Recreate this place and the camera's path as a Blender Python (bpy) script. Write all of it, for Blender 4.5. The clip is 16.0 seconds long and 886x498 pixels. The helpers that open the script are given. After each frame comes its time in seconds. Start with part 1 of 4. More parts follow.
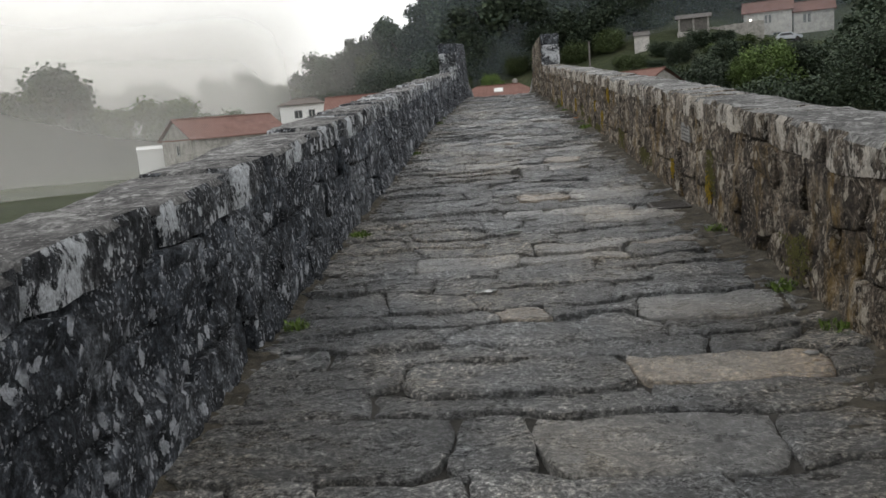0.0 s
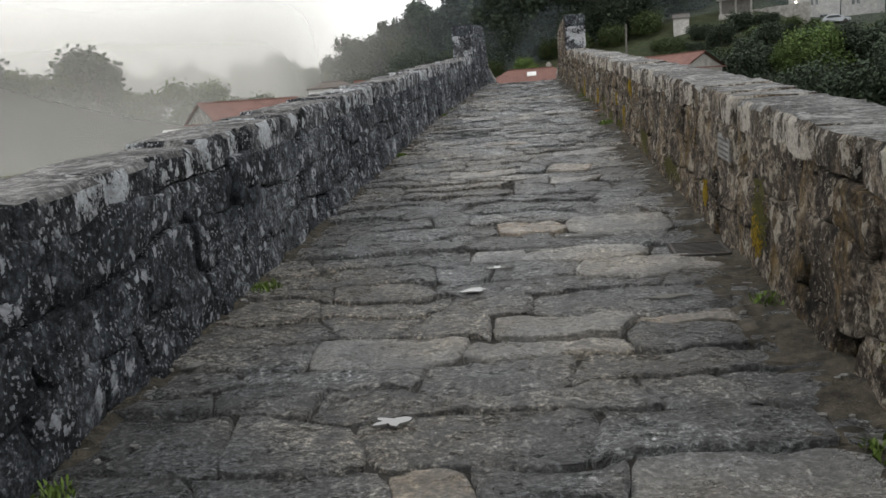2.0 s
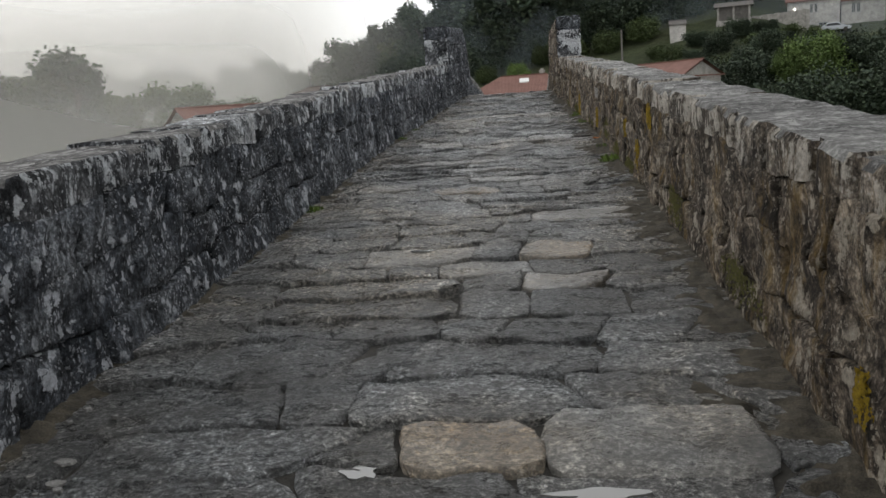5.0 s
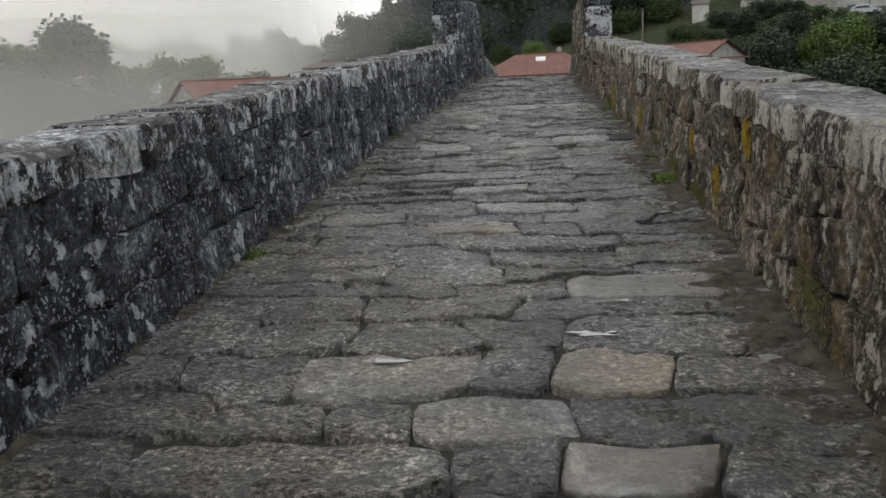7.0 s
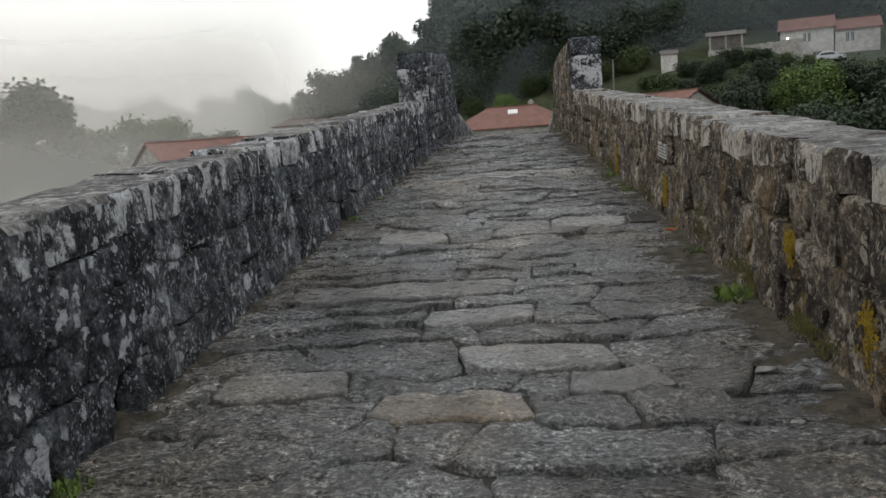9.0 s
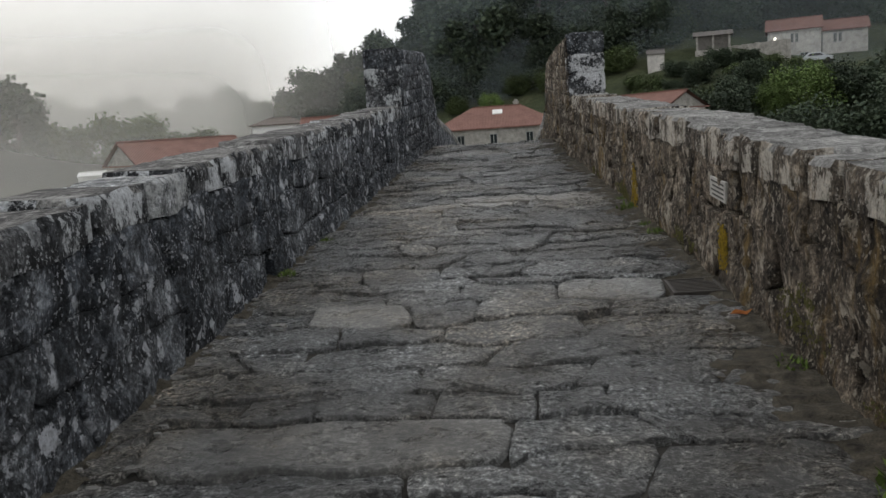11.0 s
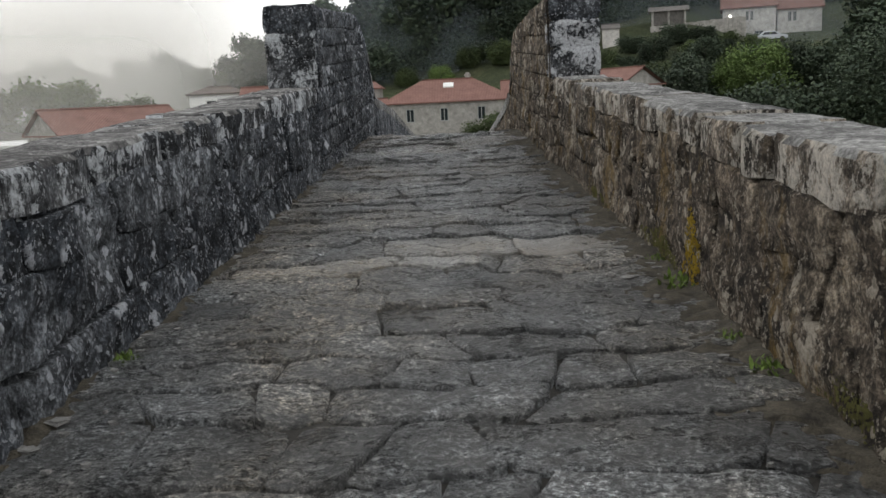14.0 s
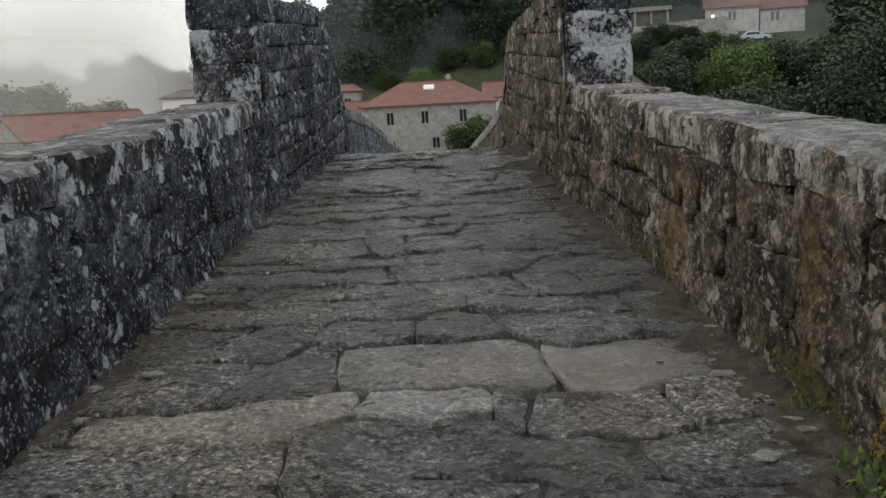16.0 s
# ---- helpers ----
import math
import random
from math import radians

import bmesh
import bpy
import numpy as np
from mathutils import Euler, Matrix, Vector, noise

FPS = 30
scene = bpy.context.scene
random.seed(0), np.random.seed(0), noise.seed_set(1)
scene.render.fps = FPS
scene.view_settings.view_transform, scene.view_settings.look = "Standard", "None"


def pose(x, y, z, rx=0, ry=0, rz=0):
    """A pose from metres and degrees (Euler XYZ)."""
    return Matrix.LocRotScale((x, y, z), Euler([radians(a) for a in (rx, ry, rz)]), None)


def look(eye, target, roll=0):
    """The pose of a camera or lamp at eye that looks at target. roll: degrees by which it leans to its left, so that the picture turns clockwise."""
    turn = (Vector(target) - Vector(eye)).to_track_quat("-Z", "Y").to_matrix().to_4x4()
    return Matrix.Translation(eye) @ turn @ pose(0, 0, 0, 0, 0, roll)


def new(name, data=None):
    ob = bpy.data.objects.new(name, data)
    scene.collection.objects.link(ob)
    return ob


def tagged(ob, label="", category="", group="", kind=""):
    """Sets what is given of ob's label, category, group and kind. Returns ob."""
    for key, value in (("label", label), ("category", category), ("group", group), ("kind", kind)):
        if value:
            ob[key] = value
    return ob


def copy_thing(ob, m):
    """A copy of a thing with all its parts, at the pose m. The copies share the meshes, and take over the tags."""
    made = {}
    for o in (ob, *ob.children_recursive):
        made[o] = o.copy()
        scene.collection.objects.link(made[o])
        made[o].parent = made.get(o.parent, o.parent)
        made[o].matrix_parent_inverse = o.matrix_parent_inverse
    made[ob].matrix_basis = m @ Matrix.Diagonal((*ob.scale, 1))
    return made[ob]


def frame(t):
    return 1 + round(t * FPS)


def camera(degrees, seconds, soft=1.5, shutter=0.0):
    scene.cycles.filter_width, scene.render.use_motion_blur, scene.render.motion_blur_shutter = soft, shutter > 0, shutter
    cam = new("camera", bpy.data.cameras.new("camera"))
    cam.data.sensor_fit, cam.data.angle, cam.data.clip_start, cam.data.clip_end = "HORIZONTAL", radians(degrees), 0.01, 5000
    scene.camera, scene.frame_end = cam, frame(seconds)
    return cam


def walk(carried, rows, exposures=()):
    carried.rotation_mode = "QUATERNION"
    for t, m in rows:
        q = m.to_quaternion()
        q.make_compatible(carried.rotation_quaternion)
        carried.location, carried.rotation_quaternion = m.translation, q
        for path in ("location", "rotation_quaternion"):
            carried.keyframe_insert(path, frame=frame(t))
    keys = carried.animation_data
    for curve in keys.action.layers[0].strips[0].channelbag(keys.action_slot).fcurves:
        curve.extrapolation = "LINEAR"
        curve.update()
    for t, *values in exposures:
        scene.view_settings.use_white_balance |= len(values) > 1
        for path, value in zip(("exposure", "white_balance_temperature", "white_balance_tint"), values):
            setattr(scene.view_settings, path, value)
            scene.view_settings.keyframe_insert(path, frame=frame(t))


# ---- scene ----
cam = camera(56.9, 16.0, soft=1.5)
METRES, EYE, TILT, LEAN, TURN = 19.7, 1.5, 4.0, 0.0, 4.5
ROWS = [
    (0.0, 0.0, 0.0, 0.0, -1.11, -13.35, 4.7),
    (0.5, 0.0092, 0.0277, -0.0007, -0.52, -12.98, 5.25),
    (1.0, 0.0159, 0.056, -0.0028, 0.06, -13.24, 5.01),
    (1.5, 0.0266, 0.0844, -0.0024, 0.61, -13.64, 5.21),
    (2.0, 0.0355, 0.114, -0.0027, 1.38, -14.29, 4.6),
    (2.5, 0.0425, 0.1462, -0.0031, 2.13, -13.62, 3.39),
    (3.0, 0.0485, 0.1791, -0.0029, 2.76, -11.61, 3.19),
    (3.5, 0.0506, 0.2101, -0.003, 1.9, -12.25, 2.72),
    (4.0, 0.0565, 0.2409, -0.0038, 0.5, -12.78, 3.79),
    (6.5, 0.0658, 0.4, -0.005, 2.46, -15.41, 4.14),
    (7.0, 0.0651, 0.4321, -0.0048, 2.07, -15.55, 3.03),
    (7.5, 0.0648, 0.4639, -0.0062, 0.48, -15.14, 3.21),
    (8.0, 0.0623, 0.4945, -0.0071, 0.26, -16.2, 4.08),
    (8.5, 0.064, 0.5265, -0.0066, 0.15, -16.09, 4.24),
    (9.0, 0.0642, 0.5587, -0.0059, 0.07, -12.03, 4.25),
    (11.5, 0.0743, 0.7124, -0.0057, -1.46, -12.34, 4.11),
    (12.0, 0.0804, 0.7437, -0.0073, -1.67, -12.84, 4.69),
    (12.5, 0.0819, 0.7763, -0.0073, -1.34, -13.49, 3.59),
    (13.0, 0.0848, 0.8081, -0.0067, -1.93, -12.58, 2.56),
    (13.5, 0.0862, 0.8402, -0.006, -3.0, -13.46, 2.81),
    (14.0, 0.0854, 0.8713, -0.0059, -4.35, -14.34, 2.55),
    (14.5, 0.0885, 0.9021, -0.0058, -5.66, -14.28, 2.44),
    (15.0, 0.0886, 0.9327, -0.0064, -5.95, -13.34, 2.32),
    (15.5, 0.0926, 0.9615, -0.0069, -6.08, -14.16, 2.77),
    (16.0, 0.093, 0.9897, -0.0074, -5.73, -14.31, 2.73),
]
walk(cam, [(t, pose(0, 0, EYE, TILT, LEAN, TURN) @ pose(METRES * x, METRES * y, METRES * z, 90 + pitch, roll, yaw)) for t, x, y, z, yaw, pitch, roll in ROWS],
     exposures=[(0.0, 0.2), (0.5, -0.15), (1.0, -0.12), (1.5, 0.48), (2.0, 0.3), (2.5, 0.1), (3.0, -0.2), (3.5, -0.12), (4.0, -0.03), (6.5, 0.17), (7.0, 0.17),
                (7.5, 0.22), (8.0, 0.44), (8.5, 0.48), (9.0, 0.15), (11.5, -0.05), (12.0, 0.13), (12.5, 0.38), (13.0, 0.12), (13.5, 0.08), (14.0, 0.28), (14.5, 0.72),
                (15.0, 0.25), (15.5, 0.3), (16.0, 0.22)])

# ---- world, sun ----
world = bpy.data.worlds.new("overcast_morning")
scene.world = world
world.use_nodes = True
wn, wl = world.node_tree.nodes, world.node_tree.links
wn.clear()
w_out = wn.new("ShaderNodeOutputWorld")
w_bg = wn.new("ShaderNodeBackground")
w_sky = wn.new("ShaderNodeTexSky")
w_sky.sky_type = "NISHITA"
w_sky.sun_disc = False
w_sky.sun_elevation = radians(24)
w_sky.sun_rotation = radians(-50)
w_hsv = wn.new("ShaderNodeHueSaturation")
w_hsv.inputs["Saturation"].default_value = 0.35
w_hsv.inputs["Value"].default_value = 1.0
w_cloud = wn.new("ShaderNodeTexNoise")
w_cloud.inputs["Scale"].default_value = 1.6
w_cloud.inputs["Detail"].default_value = 3
w_ramp = wn.new("ShaderNodeValToRGB")
w_ramp.color_ramp.elements[0].position = 0.3
w_ramp.color_ramp.elements[0].color = (5.9, 5.95, 6.0, 1)
w_ramp.color_ramp.elements[1].position = 0.75
w_ramp.color_ramp.elements[1].color = (9.2, 9.2, 9.15, 1)
w_mix = wn.new("ShaderNodeMixRGB")
w_mix.inputs[0].default_value = 0.75
wl.new(w_sky.outputs[0], w_hsv.inputs["Color"])
wl.new(w_cloud.outputs["Fac"], w_ramp.inputs[0])
wl.new(w_hsv.outputs[0], w_mix.inputs[1])
wl.new(w_ramp.outputs[0], w_mix.inputs[2])
wl.new(w_mix.outputs[0], w_bg.inputs["Color"])
w_bg.inputs["Strength"].default_value = 0.175
wl.new(w_bg.outputs[0], w_out.inputs[0])

sun_data = bpy.data.lights.new("sun", "SUN")
sun_data.energy = 0.6
sun_data.angle = radians(25)
sun_data.color = (1.0, 0.96, 0.9)
sun = new("sun", sun_data)
sun.matrix_world = look((-60, 50, 40), (0, 0, 0))


# ---- materials ----
class Mat:
    """A node material under construction."""

    def __init__(self, name, rough=0.9):
        self.m = bpy.data.materials.new(name)
        self.m.use_nodes = True
        self.n, self.l = self.m.node_tree.nodes, self.m.node_tree.links
        self.b = self.n["Principled BSDF"]
        self.b.inputs["Roughness"].default_value = rough
        self.geo = self.n.new("ShaderNodeNewGeometry")

    def place(self, sx=1, sy=1, sz=1):
        k = self.n.new("ShaderNodeMapping")
        k.inputs["Scale"].default_value = (sx, sy, sz)
        self.l.new(self.geo.outputs["Position"], k.inputs["Vector"])
        return k.outputs[0]

    def ragged(self, at, scale, amount):
        """A position pushed about by noise, for ragged outlines."""
        k = self.n.new("ShaderNodeTexNoise")
        k.inputs["Scale"].default_value = scale
        k.inputs["Detail"].default_value = 5
        k.inputs["Roughness"].default_value = 0.7
        self.l.new(self.geo.outputs["Position"], k.inputs["Vector"])
        c = self.n.new("ShaderNodeVectorMath")
        c.operation = "MULTIPLY_ADD"
        self.l.new(k.outputs["Color"], c.inputs[0])
        c.inputs[1].default_value = (amount, amount, amount)
        self.l.new(at, c.inputs[2])
        return c.outputs[0]

    def noise(self, scale, detail=4, rough=0.55, at=None, distort=0.0):
        k = self.n.new("ShaderNodeTexNoise")
        k.inputs["Scale"].default_value = scale
        k.inputs["Detail"].default_value = detail
        k.inputs["Roughness"].default_value = rough
        k.inputs["Distortion"].default_value = distort
        self.l.new(at or self.geo.outputs["Position"], k.inputs["Vector"])
        return k.outputs["Fac"]

    def voronoi(self, scale, at=None, feature="F1", randomness=1.0):
        k = self.n.new("ShaderNodeTexVoronoi")
        k.feature = feature
        k.inputs["Scale"].default_value = scale
        k.inputs["Randomness"].default_value = randomness
        self.l.new(at or self.geo.outputs["Position"], k.inputs["Vector"])
        return k.outputs["Distance"]

    def ramp(self, fac, *stops):
        k = self.n.new("ShaderNodeValToRGB")
        e = k.color_ramp.elements
        for i, (p, c) in enumerate(stops):
            el = e[i] if i < 2 else e.new(p)
            el.position = p
            el.color = (c, c, c, 1) if isinstance(c, (int, float)) else (*c, 1)
        self.l.new(fac, k.inputs[0])
        return k.outputs[0]

    def mix(self, fac, a, b, kind="MIX"):
        k = self.n.new("ShaderNodeMixRGB")
        k.blend_type = kind
        for i, v in enumerate((fac, a, b)):
            if isinstance(v, (int, float)):
                k.inputs[i].default_value = v if i == 0 else (v, v, v, 1)
            elif isinstance(v, tuple):
                k.inputs[i].default_value = (*v, 1)
            else:
                self.l.new(v, k.inputs[i])
        return k.outputs[0]

    def math(self, op, a, b=0.0):
        k = self.n.new("ShaderNodeMath")
        k.operation = op
        for i, v in enumerate((a, b)):
            if isinstance(v, (int, float)):
                k.inputs[i].default_value = v
            else:
                self.l.new(v, k.inputs[i])
        return k.outputs[0]

    def random(self):
        return self.n.new("ShaderNodeObjectInfo").outputs["Random"]

    def island(self):
        return self.geo.outputs["Random Per Island"]

    def done(self, color, bump=None, strength=0.5, dist=0.02, rough=None, spec=0.3):
        if isinstance(color, tuple):
            self.b.inputs["Base Color"].default_value = (*color, 1)
        else:
            self.l.new(color, self.b.inputs["Base Color"])
        self.b.inputs["Specular IOR Level"].default_value = spec
        if bump is not None:
            k = self.n.new("ShaderNodeBump")
            k.inputs["Strength"].default_value = strength
            k.inputs["Distance"].default_value = dist
            self.l.new(bump, k.inputs["Height"])
            self.l.new(k.outputs[0], self.b.inputs["Normal"])
        if rough is not None:
            self.l.new(rough, self.b.inputs["Roughness"])
        return self.m


def granite_mat(name, dark, mid, light, spread, coarse=1.0):
    """Worn paving granite: chisel grain, speckle, damp stains, tint stone by stone."""
    k = Mat(name)
    patch = k.noise(2.3, 6, 0.65)
    grain = k.noise(22, 8, 0.82, k.place(0.9, 1.1, 1))
    pits = k.noise(55, 4, 0.75)
    lumps = k.noise(6.5, 8, 0.78, k.place(0.85, 1.25, 1))
    base = k.ramp(patch, (0.36, dark), (0.5, mid), (0.66, light))
    tint = k.ramp(k.random(), (0.0, 1 - spread), (0.55, 1.0), (1.0, 1 + spread))
    base = k.mix(1.0, base, tint, "MULTIPLY")
    warm = k.ramp(k.noise(0.9, 3), (0.42, (0.95, 1.0, 1.05)), (0.62, (1.08, 1.0, 0.88)))
    base = k.mix(1.0, base, warm, "MULTIPLY")
    base = k.mix(0.9 * coarse, base, k.ramp(grain, (0.39, 0.3), (0.49, 0.95), (0.62, 1.6)), "MULTIPLY")
    peb = k.voronoi(46, k.place(0.9, 1.1, 1))
    base = k.mix(0.42 * coarse, base, k.ramp(peb, (0.12, 1.12), (0.42, 0.95), (0.62, 0.3)), "MULTIPLY")
    damp = k.noise(0.85, 5, 0.65)
    base = k.mix(1.0, base, k.ramp(damp, (0.4, 0.62), (0.56, 1.12)), "MULTIPLY")
    base = k.mix(0.5 * coarse, base, k.ramp(pits, (0.38, 0.35), (0.48, 1.0), (0.64, 1.6)), "MULTIPLY")
    crust = k.ramp(lumps, (0.42, 1.0), (0.49, 0.0))
    base = k.mix(k.math("MULTIPLY", crust, 0.88 * coarse), base, tuple(0.3 * c for c in mid))
    # some stones stay scabbed and pitted, others are trodden smooth
    scabby = k.ramp(k.math("FRACT", k.math("MULTIPLY", k.random(), 7.31)), (0.3, 0.25), (0.6, 1.0))
    scab = k.noise(15, 9, 0.88, k.ragged(k.place(0.75, 1.2, 1), 9, 0.12))
    # relief painted into the colour: hollows darkened, crests given the wet facets' glint
    hollow = k.math("MULTIPLY", k.ramp(scab, (0.43, 1.0), (0.475, 0.0)), scabby)
    base = k.mix(k.math("MULTIPLY", hollow, 0.6 * coarse), base, tuple(0.3 * c for c in mid))
    crest = k.math("MULTIPLY", k.ramp(scab, (0.545, 0.0), (0.6, 1.0)), scabby)
    base = k.mix(k.math("MULTIPLY", crest, 0.6 * coarse), base, tuple(2.0 * c for c in mid))
    # coarse crystals standing out of the worn face, bright highlights painted into the colour
    speck = k.noise(44, 4, 0.85, k.ragged(k.place(0.8, 1.0, 1), 25, 0.03))
    base = k.mix(min(1.0, 0.25 + 0.75 * coarse), base, k.ramp(speck, (0.4, 0.28), (0.49, 0.85), (0.55, 1.45), (0.62, 3.0)), "MULTIPLY")
    pale = k.ramp(k.noise(8, 6, 0.75), (0.6, 0.0), (0.68, 1.0))
    base = k.mix(k.math("MULTIPLY", pale, 0.4), base, k.mix(1.0, (0.34, 0.335, 0.32), k.ramp(grain, (0.4, 0.5), (0.6, 1.2)), "MULTIPLY"))
    high = k.mix(0.4, grain, pits)
    high = k.mix(0.4, high, lumps)
    high = k.mix(0.3, high, k.ramp(peb, (0.0, 1.0), (0.6, 0.0)))
    high = k.mix(k.math("MULTIPLY", scabby, 0.4), high, k.ramp(scab, (0.38, 0.0), (0.5, 0.6), (0.64, 1.0)))
    high = k.mix(0.35, high, k.ramp(speck, (0.35, 0.0), (0.65, 1.0)))
    rough = k.ramp(lumps, (0.42, 0.55), (0.56, 0.22))
    return k.done(base, high, coarse, 0.1, rough, 0.95)


def crusted_mat(name, dark, mid, pale, white, lo, hi, ochre=0.0, mottle=1.0, drawn=0.85):
    """Old parapet granite under a skin of black, grey and white lichen with runs down the face."""
    k = Mat(name)
    run = k.place(1.0, 1.0, drawn)
    big = k.noise(1.7, 6, 0.65, run)
    mott = k.noise(11, 8, 0.8, run)
    fine_n = k.noise(38, 6, 0.8)
    base = k.ramp(big, (0.38, dark), (0.5, mid), (0.64, pale))
    tint = k.ramp(k.random(), (0.0, 0.75), (0.7, 1.0), (1.0, 1.35))
    base = k.mix(1.0, base, tint, "MULTIPLY")
    base = k.mix(mottle, base, k.ramp(mott, (0.41, 0.25), (0.49, 0.9), (0.53, 1.2), (0.6, 2.5)), "MULTIPLY")
    base = k.mix(0.9 * mottle, base, k.ramp(fine_n, (0.38, 0.35), (0.5, 1.0), (0.62, 1.9)), "MULTIPLY")
    jag = k.math("MULTIPLY", k.math("SUBTRACT", k.noise(14, 6, 0.75), 0.5), 0.9)
    # rounded pale lichens, drawn out downwards
    cell = k.math("ADD", k.voronoi(4.2, k.ragged(k.place(1.0, 1.0, drawn), 10, 0.2)), jag)
    gate = k.ramp(k.noise(1.6, 3, 0.6), (0.53, 0.0), (0.57, 1.0))
    spot = k.math("MULTIPLY", k.ramp(cell, (0.22, 1.0), (0.25, 0.0)), gate)
    dots = k.math("ADD", k.voronoi(12, k.ragged(k.place(1, 1, 0.75), 20, 0.08)), k.math("MULTIPLY", jag, 0.5))
    fine = k.math("MULTIPLY", k.ramp(dots, (0.31, 1.0), (0.34, 0.0)), k.ramp(k.noise(2.7, 3), (0.5, 0.0), (0.56, 0.9)))
    crumbs = k.math("MULTIPLY", k.ramp(k.voronoi(38, k.ragged(k.place(1, 1, 0.8), 30, 0.06)), (0.27, 1.0), (0.33, 0.0)), k.ramp(k.noise(5.0, 3), (0.4, 0.0), (0.54, 0.7)))
    fine = k.math("MAXIMUM", fine, crumbs)
    # broad crusts
    broad = k.ramp(k.noise(3.6, 8, 0.78, run), (lo, 0.0), (hi, 1.0))
    cover = k.math("MAXIMUM", k.math("MAXIMUM", spot, fine), broad)
    lich = k.mix(1.0, white, k.ramp(fine_n, (0.38, 0.6), (0.5, 1.0), (0.62, 1.3)), "MULTIPLY")
    base = k.mix(k.math("MULTIPLY", cover, 0.92), base, lich)
    if ochre:
        rust = k.ramp(k.noise(2.6, 6, 0.75, k.place(1, 1.3, 0.4)), (0.53, 0.0), (0.64, ochre))
        base = k.mix(rust, base, k.mix(1.0, (0.16, 0.105, 0.035), k.ramp(mott, (0.4, 0.3), (0.6, 1.6)), "MULTIPLY"))
    high = k.mix(0.45, mott, fine_n)
    high = k.mix(0.15, high, cover)
    return k.done(base, high, 1.0, 0.09, None, 0.2)


def plain_mat(name, color, vary=0.25, scale=6, bump=0.4, rough=0.85, spec=0.3):
    k = Mat(name, rough)
    c = k.mix(1.0, color, k.ramp(k.noise(scale, 5, 0.65), (0.3, 1 - vary), (0.7, 1 + vary)), "MULTIPLY")
    c = k.mix(0.6, c, k.ramp(k.noise(scale * 9, 3, 0.6), (0.3, 1 - vary), (0.7, 1 + vary)), "MULTIPLY")
    return k.done(c, k.noise(scale * 6, 4, 0.65), bump, 0.02, None, spec)


M_DECK = granite_mat("paving_granite", (0.16, 0.157, 0.152), (0.277, 0.272, 0.263), (0.4, 0.392, 0.38), 0.34)
M_PALE = granite_mat("worn_pale_granite", (0.15, 0.144, 0.133), (0.215, 0.206, 0.191), (0.28, 0.269, 0.25), 0.24, 0.65)
M_OCHRE = granite_mat("ochre_granite", (0.16, 0.132, 0.1), (0.23, 0.19, 0.145), (0.3, 0.255, 0.2), 0.12, 0.6)
M_BROWN = granite_mat("smooth_brown_granite", (0.09, 0.08, 0.066), (0.118, 0.105, 0.087), (0.15, 0.134, 0.112), 0.08, 0.35)
M_BED = plain_mat("packed_grit", (0.04, 0.037, 0.032), 0.4, 9, 1.0)
M_WALL_L = crusted_mat("black_lichened_granite", (0.026, 0.03, 0.036), (0.054, 0.059, 0.067), (0.132, 0.14, 0.15), (0.58, 0.6, 0.64), 0.625, 0.65)
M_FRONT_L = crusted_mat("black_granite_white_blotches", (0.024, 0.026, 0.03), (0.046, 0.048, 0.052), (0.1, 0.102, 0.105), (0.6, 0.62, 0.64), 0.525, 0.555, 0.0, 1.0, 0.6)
M_WALL_R = crusted_mat("brown_lichened_granite", (0.032, 0.026, 0.02), (0.08, 0.064, 0.049), (0.17, 0.141, 0.108), (0.44, 0.39, 0.32), 0.575, 0.61, 0.8)
M_PILLAR = crusted_mat("pillar_granite_white_crust", (0.024, 0.026, 0.03), (0.046, 0.048, 0.052), (0.11, 0.111, 0.112), (0.55, 0.56, 0.58), 0.51, 0.54)
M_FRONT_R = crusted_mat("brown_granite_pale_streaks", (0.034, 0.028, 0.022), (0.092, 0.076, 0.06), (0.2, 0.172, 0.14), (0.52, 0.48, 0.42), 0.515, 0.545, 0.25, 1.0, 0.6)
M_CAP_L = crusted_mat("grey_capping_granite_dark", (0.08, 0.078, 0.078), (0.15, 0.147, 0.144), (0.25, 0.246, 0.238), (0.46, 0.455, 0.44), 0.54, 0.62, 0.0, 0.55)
# lighter greys: the sky's sheen on the slab tops is put into the colour
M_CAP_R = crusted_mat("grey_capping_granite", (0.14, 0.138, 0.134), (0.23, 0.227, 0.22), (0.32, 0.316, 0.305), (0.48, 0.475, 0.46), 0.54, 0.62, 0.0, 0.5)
M_LIME = crusted_mat("whitened_capping_granite", (0.2, 0.21, 0.22), (0.34, 0.35, 0.36), (0.46, 0.47, 0.48), (0.55, 0.56, 0.56), 0.5, 0.6)
M_CHIP = plain_mat("grey_stone_chips", (0.2, 0.195, 0.185), 0.45, 12, 0.8)
M_HOUSE = plain_mat("grey_rubble_wall", (0.3, 0.285, 0.26), 0.35, 1.6, 0.6)
M_WHITE = plain_mat("white_plaster", (0.72, 0.72, 0.7), 0.08, 1.2, 0.1)
M_DARKWOOD = plain_mat("weathered_grey_wood", (0.14, 0.13, 0.12), 0.3, 3, 0.3)
M_FRAME = plain_mat("white_painted_wood", (0.7, 0.7, 0.68), 0.06, 3, 0.1, 0.5)
M_SASH = plain_mat("grey_painted_wood", (0.3, 0.31, 0.3), 0.06, 3, 0.1, 0.5)
M_SILVER = plain_mat("silver_car_paint", (0.45, 0.47, 0.5), 0.05, 2, 0.0, 0.25, 0.6)
M_GLOW = bpy.data.materials.new("lit_globe")
M_GLOW.use_nodes = True
M_GLOW.node_tree.nodes["Principled BSDF"].inputs["Emission Color"].default_value = (1, 0.95, 0.85, 1)
